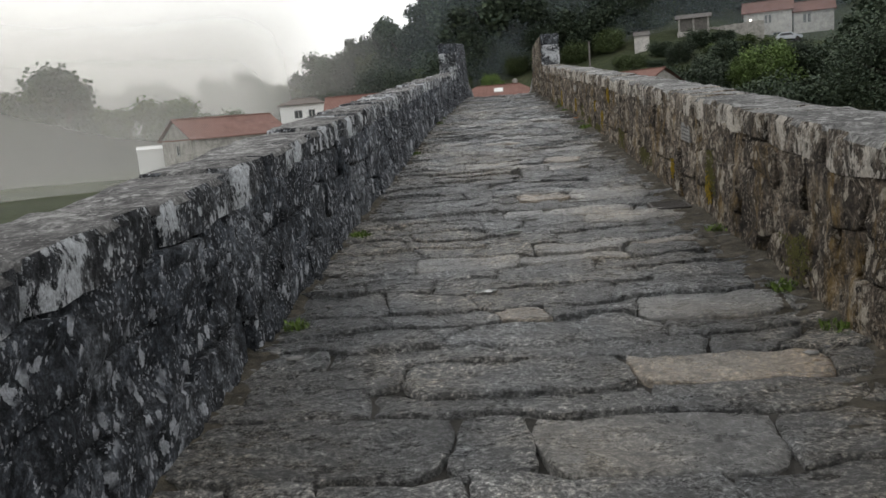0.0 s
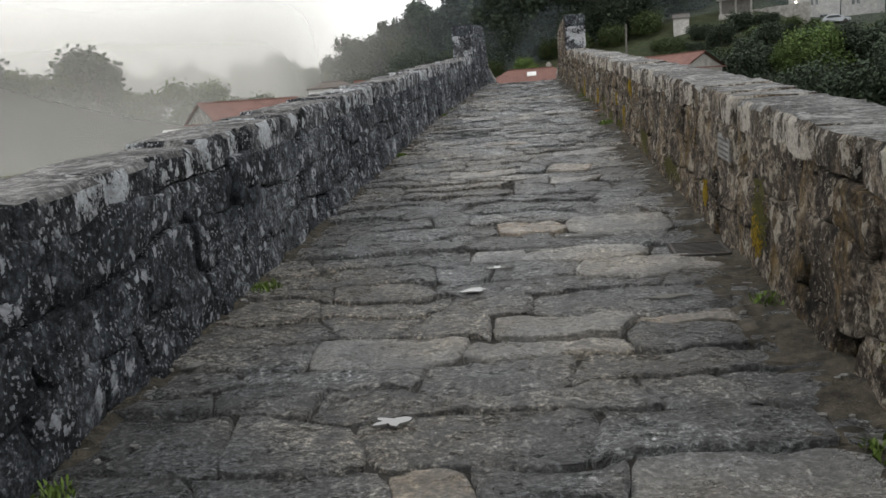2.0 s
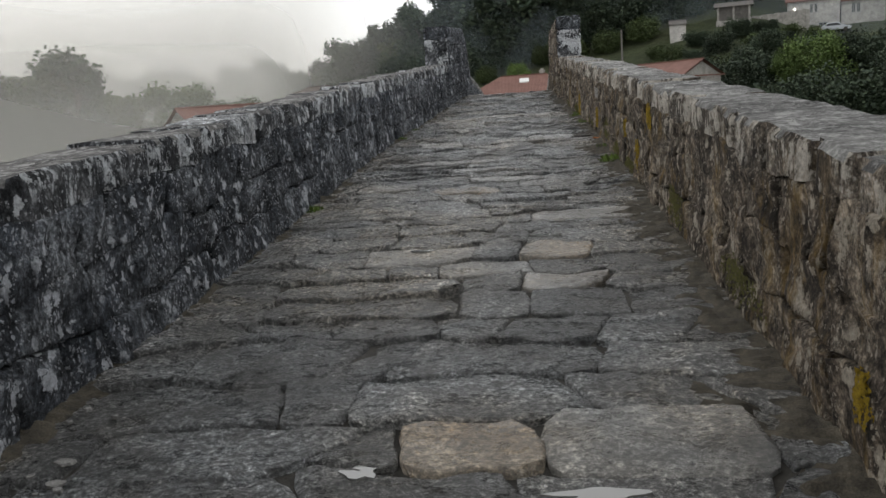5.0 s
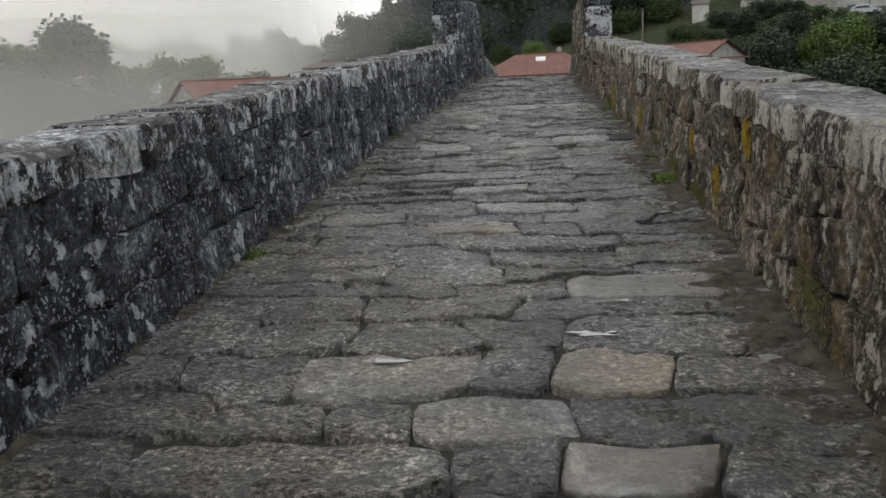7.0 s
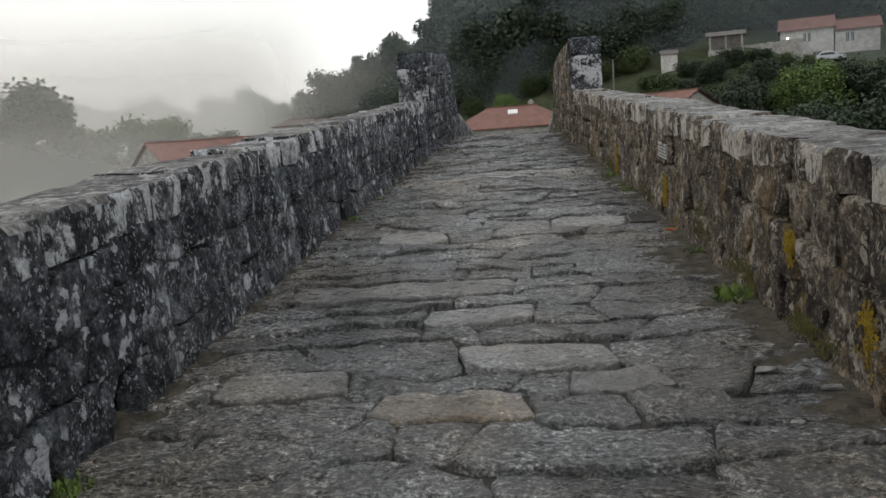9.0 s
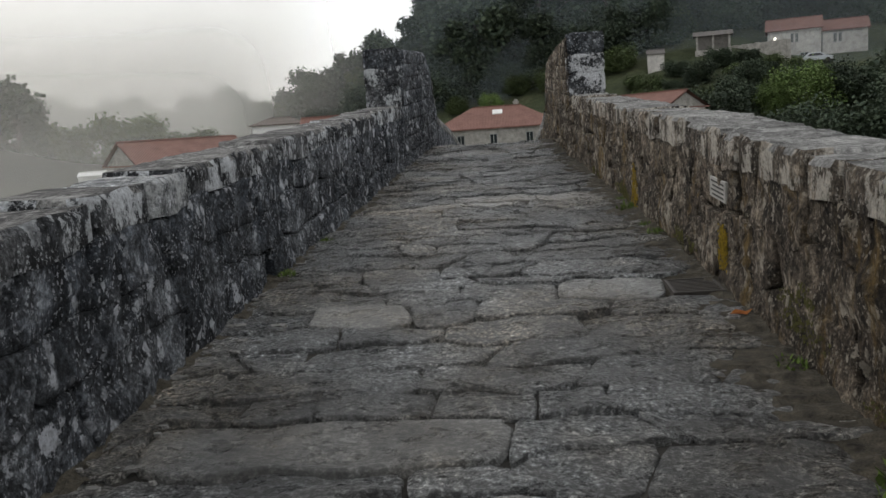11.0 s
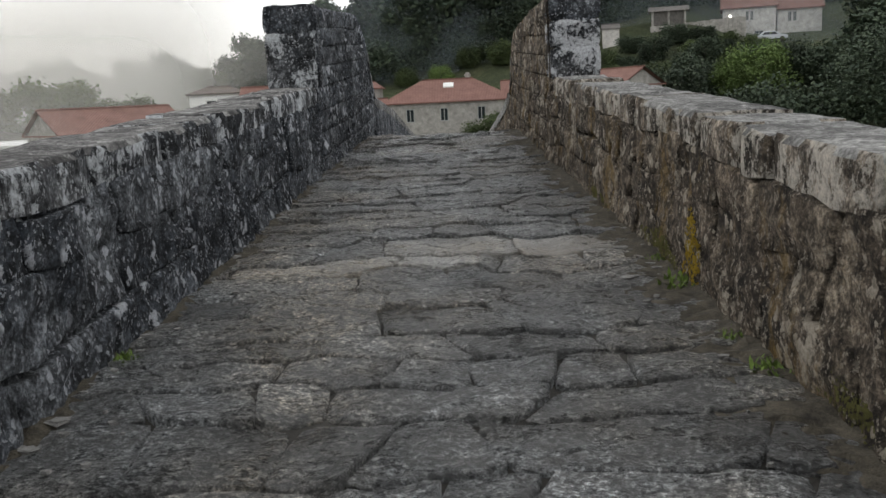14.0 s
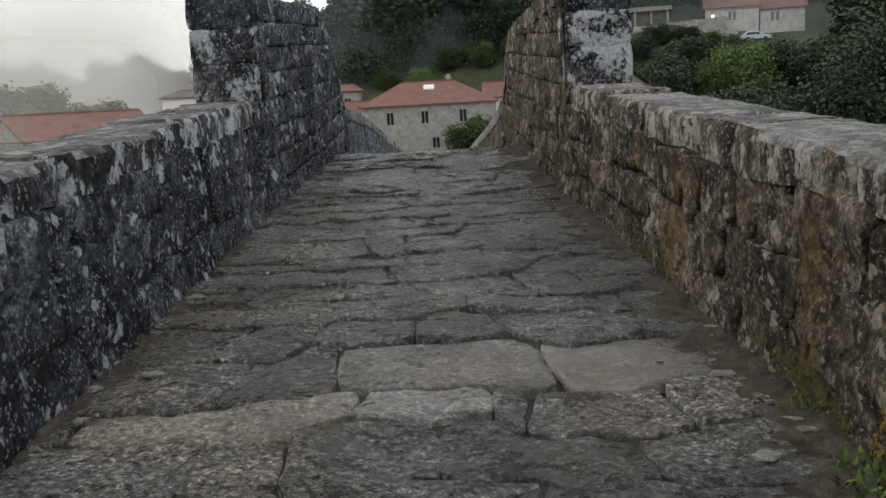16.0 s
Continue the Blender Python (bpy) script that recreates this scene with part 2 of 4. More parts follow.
M_GLOW.node_tree.nodes["Principled BSDF"].inputs["Emission Strength"].default_value = 4.0
M_IRON = plain_mat("dark_cast_iron", (0.04, 0.034, 0.029), 0.3, 20, 0.4, 0.6, 0.5)
M_PLATE = plain_mat("cream_enamel_plate", (0.32, 0.31, 0.285), 0.3, 14, 0.1, 0.5, 0.4)
M_INK = plain_mat("dark_lettering", (0.06, 0.058, 0.055), 0.1, 10, 0.0)
M_BARK = plain_mat("grey_bark", (0.09, 0.08, 0.068), 0.35, 3, 0.6)
M_MOSS = plain_mat("yellow_moss", (0.3, 0.205, 0.02), 0.6, 30, 0.6)
M_TUFT = plain_mat("green_weed", (0.1, 0.15, 0.03), 0.35, 20, 0.3)
M_DRY = plain_mat("olive_moss", (0.11, 0.105, 0.035), 0.4, 20, 0.5)
M_LEAFDEAD = plain_mat("orange_dead_leaf", (0.5, 0.19, 0.05), 0.2, 20, 0.2)


def tile_mat():
    k = Mat("terracotta_tiles", 0.85)
    wave = k.n.new("ShaderNodeTexWave")
    wave.inputs["Scale"].default_value = 1.6
    wave.inputs["Distortion"].default_value = 0.6
    k.l.new(k.geo.outputs["Position"], wave.inputs["Vector"])
    # reds greyed: some of the distance haze is put into the tile colour
    c = k.ramp(k.noise(0.9, 5, 0.7), (0.3, (0.15, 0.078, 0.063)), (0.7, (0.225, 0.12, 0.098)))
    c = k.mix(0.7, c, k.ramp(k.noise(6, 4, 0.7), (0.3, 0.65), (0.7, 1.3)), "MULTIPLY")
    return k.done(c, wave.outputs["Fac"], 0.6, 0.05)


M_TILE = tile_mat()
M_OLDTILE = plain_mat("grey_brown_old_tiles", (0.11, 0.09, 0.078), 0.35, 2.5, 0.6)
M_DIRT = plain_mat("damp_brown_dirt", (0.062, 0.054, 0.04), 0.7, 14, 1.0)
M_PALESTONE = plain_mat("pale_rubble_wall", (0.46, 0.44, 0.41), 0.25, 1.6, 0.6)


def glass_mat():
    k = Mat("dark_window_glass", 0.08)
    return k.done((0.02, 0.024, 0.028), None, spec=0.6)


M_GLASS = glass_mat()


def water_mat():
    k = Mat("rain_water", 0.03)
    return k.done((0.16, 0.16, 0.15), k.noise(6, 2), 0.03, 0.01, None, 0.7)


M_WATER = water_mat()


def leaf_mat(name, a, b):
    k = Mat(name, 0.7)
    c = k.mix(k.island(), a, b)
    c = k.mix(1.0, c, k.ramp(k.random(), (0.0, 0.75), (1.0, 1.3)), "MULTIPLY")
    c = k.mix(1.0, c, k.ramp(k.noise(0.5, 3), (0.3, 0.7), (0.7, 1.25)), "MULTIPLY")
    return k.done(c, None, spec=0.25)


M_LEAF_DARK = leaf_mat("dark_oak_leaves", (0.03, 0.045, 0.03), (0.062, 0.082, 0.048))
M_LEAF_MID = leaf_mat("green_leaves", (0.04, 0.06, 0.022), (0.085, 0.11, 0.04))
M_LEAF_LIGHT = leaf_mat("bright_bush_leaves", (0.07, 0.115, 0.028), (0.13, 0.18, 0.055))


def ground_mat():
    k = Mat("meadow_and_scrub", 0.95)
    c = k.ramp(k.noise(0.07, 6, 0.7), (0.35, (0.04, 0.05, 0.026)), (0.55, (0.06, 0.072, 0.034)), (0.72, (0.092, 0.095, 0.05)))
    c = k.mix(0.8, c, k.ramp(k.noise(1.2, 5, 0.7), (0.3, 0.5), (0.7, 1.4)), "MULTIPLY")
    return k.done(c, k.noise(1.5, 6, 0.7), 1.0, 0.5)


M_GROUND = ground_mat()


def mist_haze_mat(name, density, even, tone):
    """Thin sheet for mist and distance haze: droplets of the given tone lit by the sky, thinning upwards in wisps."""
    k = Mat(name)
    sep = k.n.new("ShaderNodeSeparateXYZ")
    tc = k.n.new("ShaderNodeTexCoord")
    k.l.new(tc.outputs["UV"], sep.inputs[0])
    mp = k.place(0.008, 0.008, 0.02)
    wisp = k.noise(1.0, 4, 0.55, mp, 0.5)
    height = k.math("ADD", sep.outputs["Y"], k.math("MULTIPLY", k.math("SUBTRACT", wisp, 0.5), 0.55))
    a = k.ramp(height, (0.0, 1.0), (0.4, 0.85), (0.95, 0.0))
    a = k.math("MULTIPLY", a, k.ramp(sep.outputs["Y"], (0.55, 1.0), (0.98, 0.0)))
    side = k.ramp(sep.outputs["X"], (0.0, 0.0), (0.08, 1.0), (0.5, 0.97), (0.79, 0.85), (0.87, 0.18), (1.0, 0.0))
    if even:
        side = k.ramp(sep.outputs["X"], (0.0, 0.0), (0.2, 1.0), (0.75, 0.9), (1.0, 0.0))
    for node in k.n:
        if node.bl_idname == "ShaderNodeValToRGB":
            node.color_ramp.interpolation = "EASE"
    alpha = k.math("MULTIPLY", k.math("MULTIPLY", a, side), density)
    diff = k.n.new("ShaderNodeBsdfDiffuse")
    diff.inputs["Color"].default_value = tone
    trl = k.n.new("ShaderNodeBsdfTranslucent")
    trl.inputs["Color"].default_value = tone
    half = k.n.new("ShaderNodeMixShader")
    k.l.new(diff.outputs[0], half.inputs[1])
    k.l.new(trl.outputs[0], half.inputs[2])
    clear = k.n.new("ShaderNodeBsdfTransparent")
    both = k.n.new("ShaderNodeMixShader")
    k.l.new(alpha, both.inputs[0])
    k.l.new(clear.outputs[0], both.inputs[1])
    k.l.new(half.outputs[0], both.inputs[2])
    k.l.new(both.outputs[0], k.n["Material Output"].inputs["Surface"])
    return k.m


# ---- helpers of this place ----
SLOPE = math.tan(radians(4.0))


def rnd(a, b):
    return random.uniform(a, b)


def nz(x, y, z=0.0):
    return noise.noise((x, y, z))


def smooth(a, b, v):
    t = min(1.0, max(0.0, (v - a) / (b - a)))
    return t * t * (3 - 2 * t)


def table(rows, v):
    """Linear look-up in (v, value) rows."""
    if v <= rows[0][0]:
        return rows[0][1]
    for (a, p), (b, q) in zip(rows, rows[1:]):
        if v <= b:
            return p + (q - p) * (v - a) / (b - a)
    return rows[-1][1]


def lift(x, y, z):
    """From heights over the ramp's plane to the level world."""
    return Vector((x, y, z + SLOPE * (0.997 * y - 0.078 * x)))


LEFT = ((-4, -1.5), (13, -1.5), (19.5, -1.48), (21.7, -1.39), (23, -1.32), (27, -1.17), (30, -1.05), (72, -1.05))
RIGHT = ((-4, 1.84), (15, 1.83), (20, 1.79), (23.6, 1.69), (27, 1.54), (30, 1.48), (72, 1.48))
DECK = ((-4, -0.12), (10, -0.12), (20, -0.1), (29.5, -0.09), (31, -0.14), (32, -0.28), (34, -0.58), (72, -6.6))
TOP_L = ((-4, 0.97), (5, 0.97), (27, 0.93))
TOP_R = ((-4, 0.93), (27, 0.91))


def to_object(name, bm, material, parent=None, label="", flat=True):
    me = bpy.data.meshes.new(name)
    bmesh.ops.recalc_face_normals(bm, faces=bm.faces)
    bm.to_mesh(me)
    bm.free()
    me.materials.append(material)
    if not flat:
        for p in me.polygons:
            p.use_smooth = True
    ob = new(name, me)
    if parent:
        ob.parent = parent
    if label:
        tagged(ob, label)
    return ob


def part(name, bm, material, parent, label="", flat=True):
    return to_object(name, bm, material, parent, label, flat)


def box(bm, x0, x1, y0, y1, z0, z1):
    v = [bm.verts.new((x, y, z)) for x in (x0, x1) for y in (y0, y1) for z in (z0, z1)]
    for f in ((0, 1, 3, 2), (4, 6, 7, 5), (0, 4, 5, 1), (2, 3, 7, 6), (0, 2, 6, 4), (1, 5, 7, 3)):
        bm.faces.new([v[i] for i in f])
    return v


def stone_geo(verts, faces, fn, nu, nv, inset=0.08, shoulder=0.8):
    """A stone: a subdivided outer face (w = 1), a worn shoulder and sides down to w = 0. fn maps u, v, w to the world."""
    start = len(verts)
    grid = {}
    for i in range(nu + 1):
        for j in range(nv + 1):
            u = inset + (1 - 2 * inset) * i / nu
            v = inset + (1 - 2 * inset) * j / nv
            grid[i, j] = len(verts)
            verts.append(fn(u, v, 1.0))
    for i in range(nu):
        for j in range(nv):
            faces.append((grid[i, j], grid[i + 1, j], grid[i + 1, j + 1], grid[i, j + 1]))
    ring = [(i, 0) for i in range(nu)] + [(nu, j) for j in range(nv)] + [(i, nv) for i in range(nu, 0, -1)] + [(0, j) for j in range(nv, 0, -1)]
    prev = [grid[p] for p in ring]
    for w in (shoulder, 0.0):
        cur = []
        for i, j in ring:
            u, v = i / nu, j / nv
            if (i, j) in ((0, 0), (nu, 0), (nu, nv), (0, nv)):
                u, v = u + (0.5 - u) * 0.05, v + (0.5 - v) * 0.09
            cur.append(len(verts))
            verts.append(fn(u, v, w))
        m = len(ring)
        for q in range(m):
            faces.append((prev[q], cur[q], cur[(q + 1) % m], prev[(q + 1) % m]))
        prev = cur
    return start


def stone_object(name, verts, faces, material, parent, front=None):
    me = bpy.data.meshes.new(name)
    me.from_pydata([tuple(v) for v in verts], [], faces)
    me.materials.append(material)
    me.validate()
    bmm = bmesh.new()
    bmm.from_mesh(me)
    bmesh.ops.recalc_face_normals(bmm, faces=bmm.faces)
    bmm.to_mesh(me)
    bmm.free()
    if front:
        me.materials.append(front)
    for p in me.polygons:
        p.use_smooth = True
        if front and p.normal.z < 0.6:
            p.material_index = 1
    ob = new(name, me)
    ob.parent = parent
    return ob


# ---- ground ----
def terrain(x, y):
    river = smooth(-32, -14, y) * (1 - smooth(44, 62, y))
    z = -3.2 - 3.3 * river
    z += 2.6 * (1 - smooth(-40, -20, y))
    start = 126 - 0.6 * min(max(x, 0), 34)
    up = max(0.0, y - start)
    wooded = smooth(-52, 4, x)
    z -= 4.0 * smooth(36, 48, x) * smooth(110, 140, y)
    z += (0.4 * min(up, 190) + 0.05 * max(0, up - 190)) * (0.12 + 0.88 * wooded)
    z += 9 * smooth(230, 340, y) * (1 - wooded) * smooth(-230, -60, x) * (0.75 + 0.3 * nz(x * 0.008, 3.1))
    z += 5 * smooth(30, 90, x) * smooth(20, 80, y)
    far = smooth(240, 560, math.hypot(x, y))
    z += far * (14 + 10 * nz(x * 0.004, y * 0.004))
    road = smooth(8, 3, abs(x)) if abs(x) < 8 else 0
    return z + (0.35 * nz(x * 0.05, y * 0.05) + 0.15 * nz(x * 0.21, y * 0.21)) * (1 - 0.8 * (1.0 if road else 0.0))


def build_ground():
    marks = [-1500, -900, -600] + list(range(-440, -160, 35)) + list(range(-160, 161, 5)) + list(range(195, 441, 35)) + [600, 900, 1500]
    ymarks = [-1500, -900, -500, -300, -180] + list(range(-120, 240, 5)) + list(range(240, 480, 20)) + [600, 900, 1500]
    verts, faces = [], []
    for y in ymarks:
        for x in marks:
            verts.append((x, y, terrain(x, y)))
    w = len(marks)
    for j in range(len(ymarks) - 1):
        for i in range(w - 1):
            a = j * w + i
            faces.append((a, a + 1, a + w + 1, a + w))
    me = bpy.data.meshes.new("ground")
    me.from_pydata(verts, [], faces)
    me.materials.append(M_GROUND)
    for p in me.polygons:
        p.use_smooth = True
    return tagged(new("ground", me), "green meadow and scrub of the river valley and hillside", "ground", kind="structure")


build_ground()


# ---- bridge: body, bed, parapets ----
def strip(bm, ys, section):
    """A closed tube along y; section(y) gives the loop of corners."""
    prev = None
    for y in ys:
        loop = [bm.verts.new(p) for p in section(y)]
        if prev:
            m = len(loop)
            for i in range(m):
                bm.faces.new((prev[i], prev[(i + 1) % m], loop[(i + 1) % m], loop[i]))
        else:
            bm.faces.new(loop)
        prev = loop
    bm.faces.new(prev[::-1])


YS = [-4 + 0.5 * i for i in range(153)]
WIDE = 0.56


def wall_top(side, y):
    """Height of the parapet's top over the ramp's plane: level, raised between the pillars, sweeping down beyond."""
    base = table(TOP_L if side < 0 else TOP_R, y)
    if y < 26.95:
        return base
    if side < 0:
        return table(((26.9, 1.83), (30.4, 1.83), (31.4, 1.55), (32.1, 1.2), (32.5, 0.75), (32.9, 0.42), (38, -0.24), (50, -2.2), (72, -5.75)), y)
    return table(((26.9, 1.86), (28.6, 1.72), (31.2, 1.48), (31.9, 1.16), (32.2, 0.75), (32.6, 0.42), (35.4, -0.18), (45.1, -1.95), (72, -5.75)), y)


def inner(side, y):
    return table(LEFT if side < 0 else RIGHT, y)


bm = bmesh.new()
strip(bm, YS, lambda y: [
    lift(inner(-1, y) - WIDE - 0.04, y, table(DECK, y) - 0.12), lift(inner(1, y) + WIDE + 0.04, y, table(DECK, y) - 0.12),
    Vector((inner(1, y) + WIDE + 0.05, y, -8.0)), Vector((inner(-1, y) - WIDE - 0.05, y, -8.0))])
bridge_body = tagged(to_object("bridge_body", bm, M_WALL_R), "solid granite body of the old bridge under its paved way", "bridge", kind="structure")

bm = bmesh.new()
strip(bm, YS, lambda y: [
    lift(inner(-1, y) - 0.05, y, table(DECK, y) - 0.034), lift(inner(1, y) + 0.05, y, table(DECK, y) - 0.034),
    lift(inner(1, y) + 0.05, y, table(DECK, y) - 0.11), lift(inner(-1, y) - 0.05, y, table(DECK, y) - 0.11)])
floor = tagged(to_object("floor", bm, M_BED), "uneven worn granite paving with dirt-filled joints, climbing to a crest", "paving", kind="structure")

# drain holes at the foot of the parapets
HOLES = {-1: (4.48, 14.61, 19.66), 1: (5.95,)}
walls = {}
for side, nm, mat, lab in ((-1, "wall_west", M_WALL_L, "low bridge parapet of black granite blotched with white lichen"),
                           (1, "wall_east", M_WALL_R, "low bridge parapet of brown granite streaked with pale and ochre lichen")):
    bm = bmesh.new()

    def core(y, side=side):
        deep = 0.3 if any(abs(y - h) < 0.135 for h in HOLES[side]) else 0.045
        a, b = inner(side, y) + side * deep, inner(side, y) + side * (WIDE - 0.04)
        lo, hi = table(DECK, y) - 0.1, min(wall_top(side, y), wall_top(side, y + 0.35)) - 0.1
        return [lift(a, y, lo), lift(b, y, lo), lift(b, y, hi), lift(a, y, hi)]

    ys = sorted(YS + [h + d for h in HOLES[side] for d in (-0.14, -0.13, 0.13, 0.14)] + [26.94, 26.96, 32.1, 32.3, 32.6])
    strip(bm, ys, core)
    walls[side] = tagged(to_object(nm, bm, mat), lab, "parapet wall", kind="structure")


# ---- far houses ----
def panel(bm, place, x0, x1, z0, z1, holes, deep=0.22):
    """A wall panel with real openings and reveals; place maps (x, depth, z)."""
    xs = sorted({x0, x1, *[h[0] for h in holes], *[h[1] for h in holes]})
    zs = sorted({z0, z1, *[h[2] for h in holes], *[h[3] for h in holes]})
    for a, b in zip(xs, xs[1:]):
        for c, d in zip(zs, zs[1:]):
            cx, cz = (a + b) / 2, (c + d) / 2
            if any(h[0] < cx < h[1] and h[2] < cz < h[3] for h in holes):
                continue
            bm.faces.new([bm.verts.new(place(*p)) for p in ((a, 0, c), (b, 0, c), (b, 0, d), (a, 0, d))])
    for a, b, c, d in holes:
        loop = [(a, c), (b, c), (b, d), (a, d)]
        for (p, q), (r, s) in zip(loop, loop[1:] + loop[:1]):
            bm.faces.new([bm.verts.new(place(*v)) for v in ((p, 0, q), (r, 0, s), (r, deep, s), (p, deep, q))])


def house(name, label, cx, cy, turn, w, d, base, eave, ridge, hip, holes, wall_mat, roof_mat=None, side_holes=(), over=0.35, category="house"):
    """A house at (cx, cy), front towards -y before the turn. holes: openings of the front; side_holes: of the +x gable side."""
    top = new(name)
    top.matrix_world = pose(cx, cy, base, 0, 0, turn)
    h, r = eave - base, ridge - base
    bm = bmesh.new()
    panel(bm, lambda x, q, z: (x, -d / 2 + q, z), -w / 2, w / 2, 0, h, holes)
    panel(bm, lambda x, q, z: (x, d / 2 - q, z), -w / 2, w / 2, 0, h, ())
    panel(bm, lambda x, q, z: (w / 2 - q, x, z), -d / 2, d / 2, 0, h, list(side_holes))
    panel(bm, lambda x, q, z: (-w / 2 + q, x, z), -d / 2, d / 2, 0, h, list(side_holes))
    if hip < 0.1:
        for s in (-1, 1):
            bm.faces.new([bm.verts.new(p) for p in ((s * w / 2, -d / 2, h), (s * w / 2, d / 2, h), (s * w / 2, 0, r - 0.05))])
    part("wall", bm, wall_mat, top, flat=True)
    bm = bmesh.new()
    W, D = w / 2 + over, d / 2 + over
    lo = h - over * (r - h) / (d / 2)
    outer = [(-W, -D), (W, -D), (W, D), (-W, D)]
    rx = W - hip
    for dz, flip in ((0.0, 0), (0.16, 1)):
        e = [bm.verts.new((x, y, lo + dz)) for x, y in outer]
        k = [bm.verts.new((-rx, 0, r + dz)), bm.verts.new((rx, 0, r + dz))]
        bm.faces.new((e[0], e[1], k[1], k[0]))
        bm.faces.new((e[2], e[3], k[0], k[1]))
        if hip > 0.1:
            bm.faces.new((e[1], e[2], k[1]))
            bm.faces.new((e[3], e[0], k[0]))
        if flip:
            for i in range(4):
                j = (i + 1) % 4
                bm.faces.new((low[i], low[j], e[j], e[i]))
        low = e
    roof = part("roof", bm, roof_mat or M_TILE, top, "" if roof_mat else "orange clay tile roof")
    bm = bmesh.new()
    n = max(6, int(2 * rx / 0.45))
    for i in range(n):
        x = -rx + 2 * rx * (i + 0.5) / n
        box(bm, x - rx / n * 0.96, x + rx / n * 0.96, -0.16, 0.16, r + 0.12, r + 0.24 + 0.02 * (i % 2))
    part("ridge_tiles", bm, roof_mat or M_TILE, roof)

    def window(loc, across, z0, z1, axis):
        bm = bmesh.new()
        a, b = loc
        t = 0.09

        def bar(p, q, r0, r1, e0=0.1, e1=0.19):
            if axis == "front":
                box(bm, p, q, -d / 2 + e0, -d / 2 + e1, r0, r1)
            else:
                box(bm, across * (w / 2 - e1), across * (w / 2 - e0), p, q, r0, r1)
        bar(a, a + t, z0, z1)
        bar(b - t, b, z0, z1)
        bar(a + t, b - t, z0, z0 + t)
        bar(a + t, b - t, z1 - t, z1)
        bar((a + b) / 2 - 0.04, (a + b) / 2 + 0.04, z0 + t, z1 - t)
        win = part("window", bm, M_SASH, top, "grey-painted window frame")
        bm = bmesh.new()
        if axis == "front":
            box(bm, a + t, b - t, -d / 2 + 0.15, -d / 2 + 0.17, z0 + t, z1 - t)
        else:
            box(bm, across * (w / 2 - 0.17), across * (w / 2 - 0.15), a + t, b - t, z0 + t, z1 - t)
        part("pane", bm, M_GLASS, win, "dark window glass")

    for a, b, z0, z1 in holes:
        window((a, b), 0, z0, z1, "front")
    for a, b, z0, z1 in side_holes:
        for s in (-1, 1):
            window((a, b), s, z0, z1, "side")
    return tagged(top, label, category)


def chimney(top, x, y, z0, z1, mat):
    bm = bmesh.new()
    box(bm, x - 0.35, x + 0.35, y - 0.35, y + 0.35, z0, z1)
    box(bm, x - 0.45, x + 0.45, y - 0.45, y + 0.45, z1, z1 + 0.15)
    box(bm, x - 0.25, x + 0.25, y - 0.25, y + 0.25, z1 + 0.15, z1 + 0.4)
    part("chimney", bm, mat, top)


# the house straight beyond the bridge: stone, hipped roof, skylight
H = house("stone_house", "two-storey grey stone house with a hipped red tile roof and skylight", 0.4, 124.5, -1.0, 16.2, 10.5, -4.6, 2.4, 5.0, 5.2,
          [(-5.2, -4.2, 4.6, 6.2), (-1.0, 0.0, 4.6, 6.2), (3.6, 4.6, 4.6, 6.2), (-5.2, -4.2, 1.2, 2.8), (0.2, 1.2, 1.6, 3.0), (4.6, 5.5, 0.9, 2.6)], M_HOUSE)
bm = bmesh.new()
SK = (5.0 - 2.4) / 5.25
for x0, x1, q0, q1, up in ((-0.55, 0.75, 1.2, 2.2, 0.2),):
    v = [bm.verts.new((x, -q, (5.0 + 4.6) - q * SK + dz)) for dz in (0.1, 0.3) for x, q in ((x0, q0), (x1, q0), (x1, q1), (x0, q1))]
    for f in ((4, 5, 6, 7), (0, 1, 5, 4), (1, 2, 6, 5), (2, 3, 7, 6), (3, 0, 4, 7)):
        bm.faces.new([v[i] for i in f])
part("skylight", bm, M_WHITE, H, "pale skylight in the roof")
chimney(H, 2.6, 0.4, 9.0, 10.1, M_HOUSE)
# low roofs beside and behind it
house("outbuilding", "low stone outbuilding with a red tile roof beside the stone house", 12.2, 131, -4, 8.5, 7, -4, 2.8, 4.6, 0.0, [(-2, -1.1, 4.2, 5.4)], M_WHITE)
house("outbuilding", "low shed with a brown tile roof beside the stone house", -12.5, 128, 3, 9, 6, -4, 1.6, 3.0, 0.0, [(-1, 0, 3.2, 4.4)], M_HOUSE)
# tower-like pale house end
house("narrow_house", "narrow pale stone house with a flat tile roof", -10.6, 135, 0, 3.2, 5, -3.5, 4.6, 5.4, 1.2, [(-0.5, 0.5, 6, 7.2)], M_HOUSE)
# low tiled house to the east
house("tiled_barn", "low stone barn with a bright orange tile roof", 18.2, 110.9, -50, 9.6, 7.2, -4.2, 3.2, 4.9, 0.0, [(-3, -2, 4.6, 5.8)], M_HOUSE)
# house on the hillside, in two parts
house("hillside_house", "pale stone farmhouse on the hillside with a red tile roof", 47.6, 149, -18, 7.6, 7, 7.5, 14.1, 15.9, 0.0,
           [(-0.5, -0.05, 4.6, 6.0), (0.15, 0.6, 4.6, 6.0), (0.8, 2.1, 1.6, 3.0)], M_PALESTONE)
house("hillside_house", "lower wing of the pale stone farmhouse with a red tile roof", 54.4, 147.0, -18, 6.2, 6.2, 7.0, 13.5, 15.1, 0.0,
      [(-1.6, -1.1, 4.6, 6.0), (-0.9, -0.4, 4.6, 6.0)], M_PALESTONE)


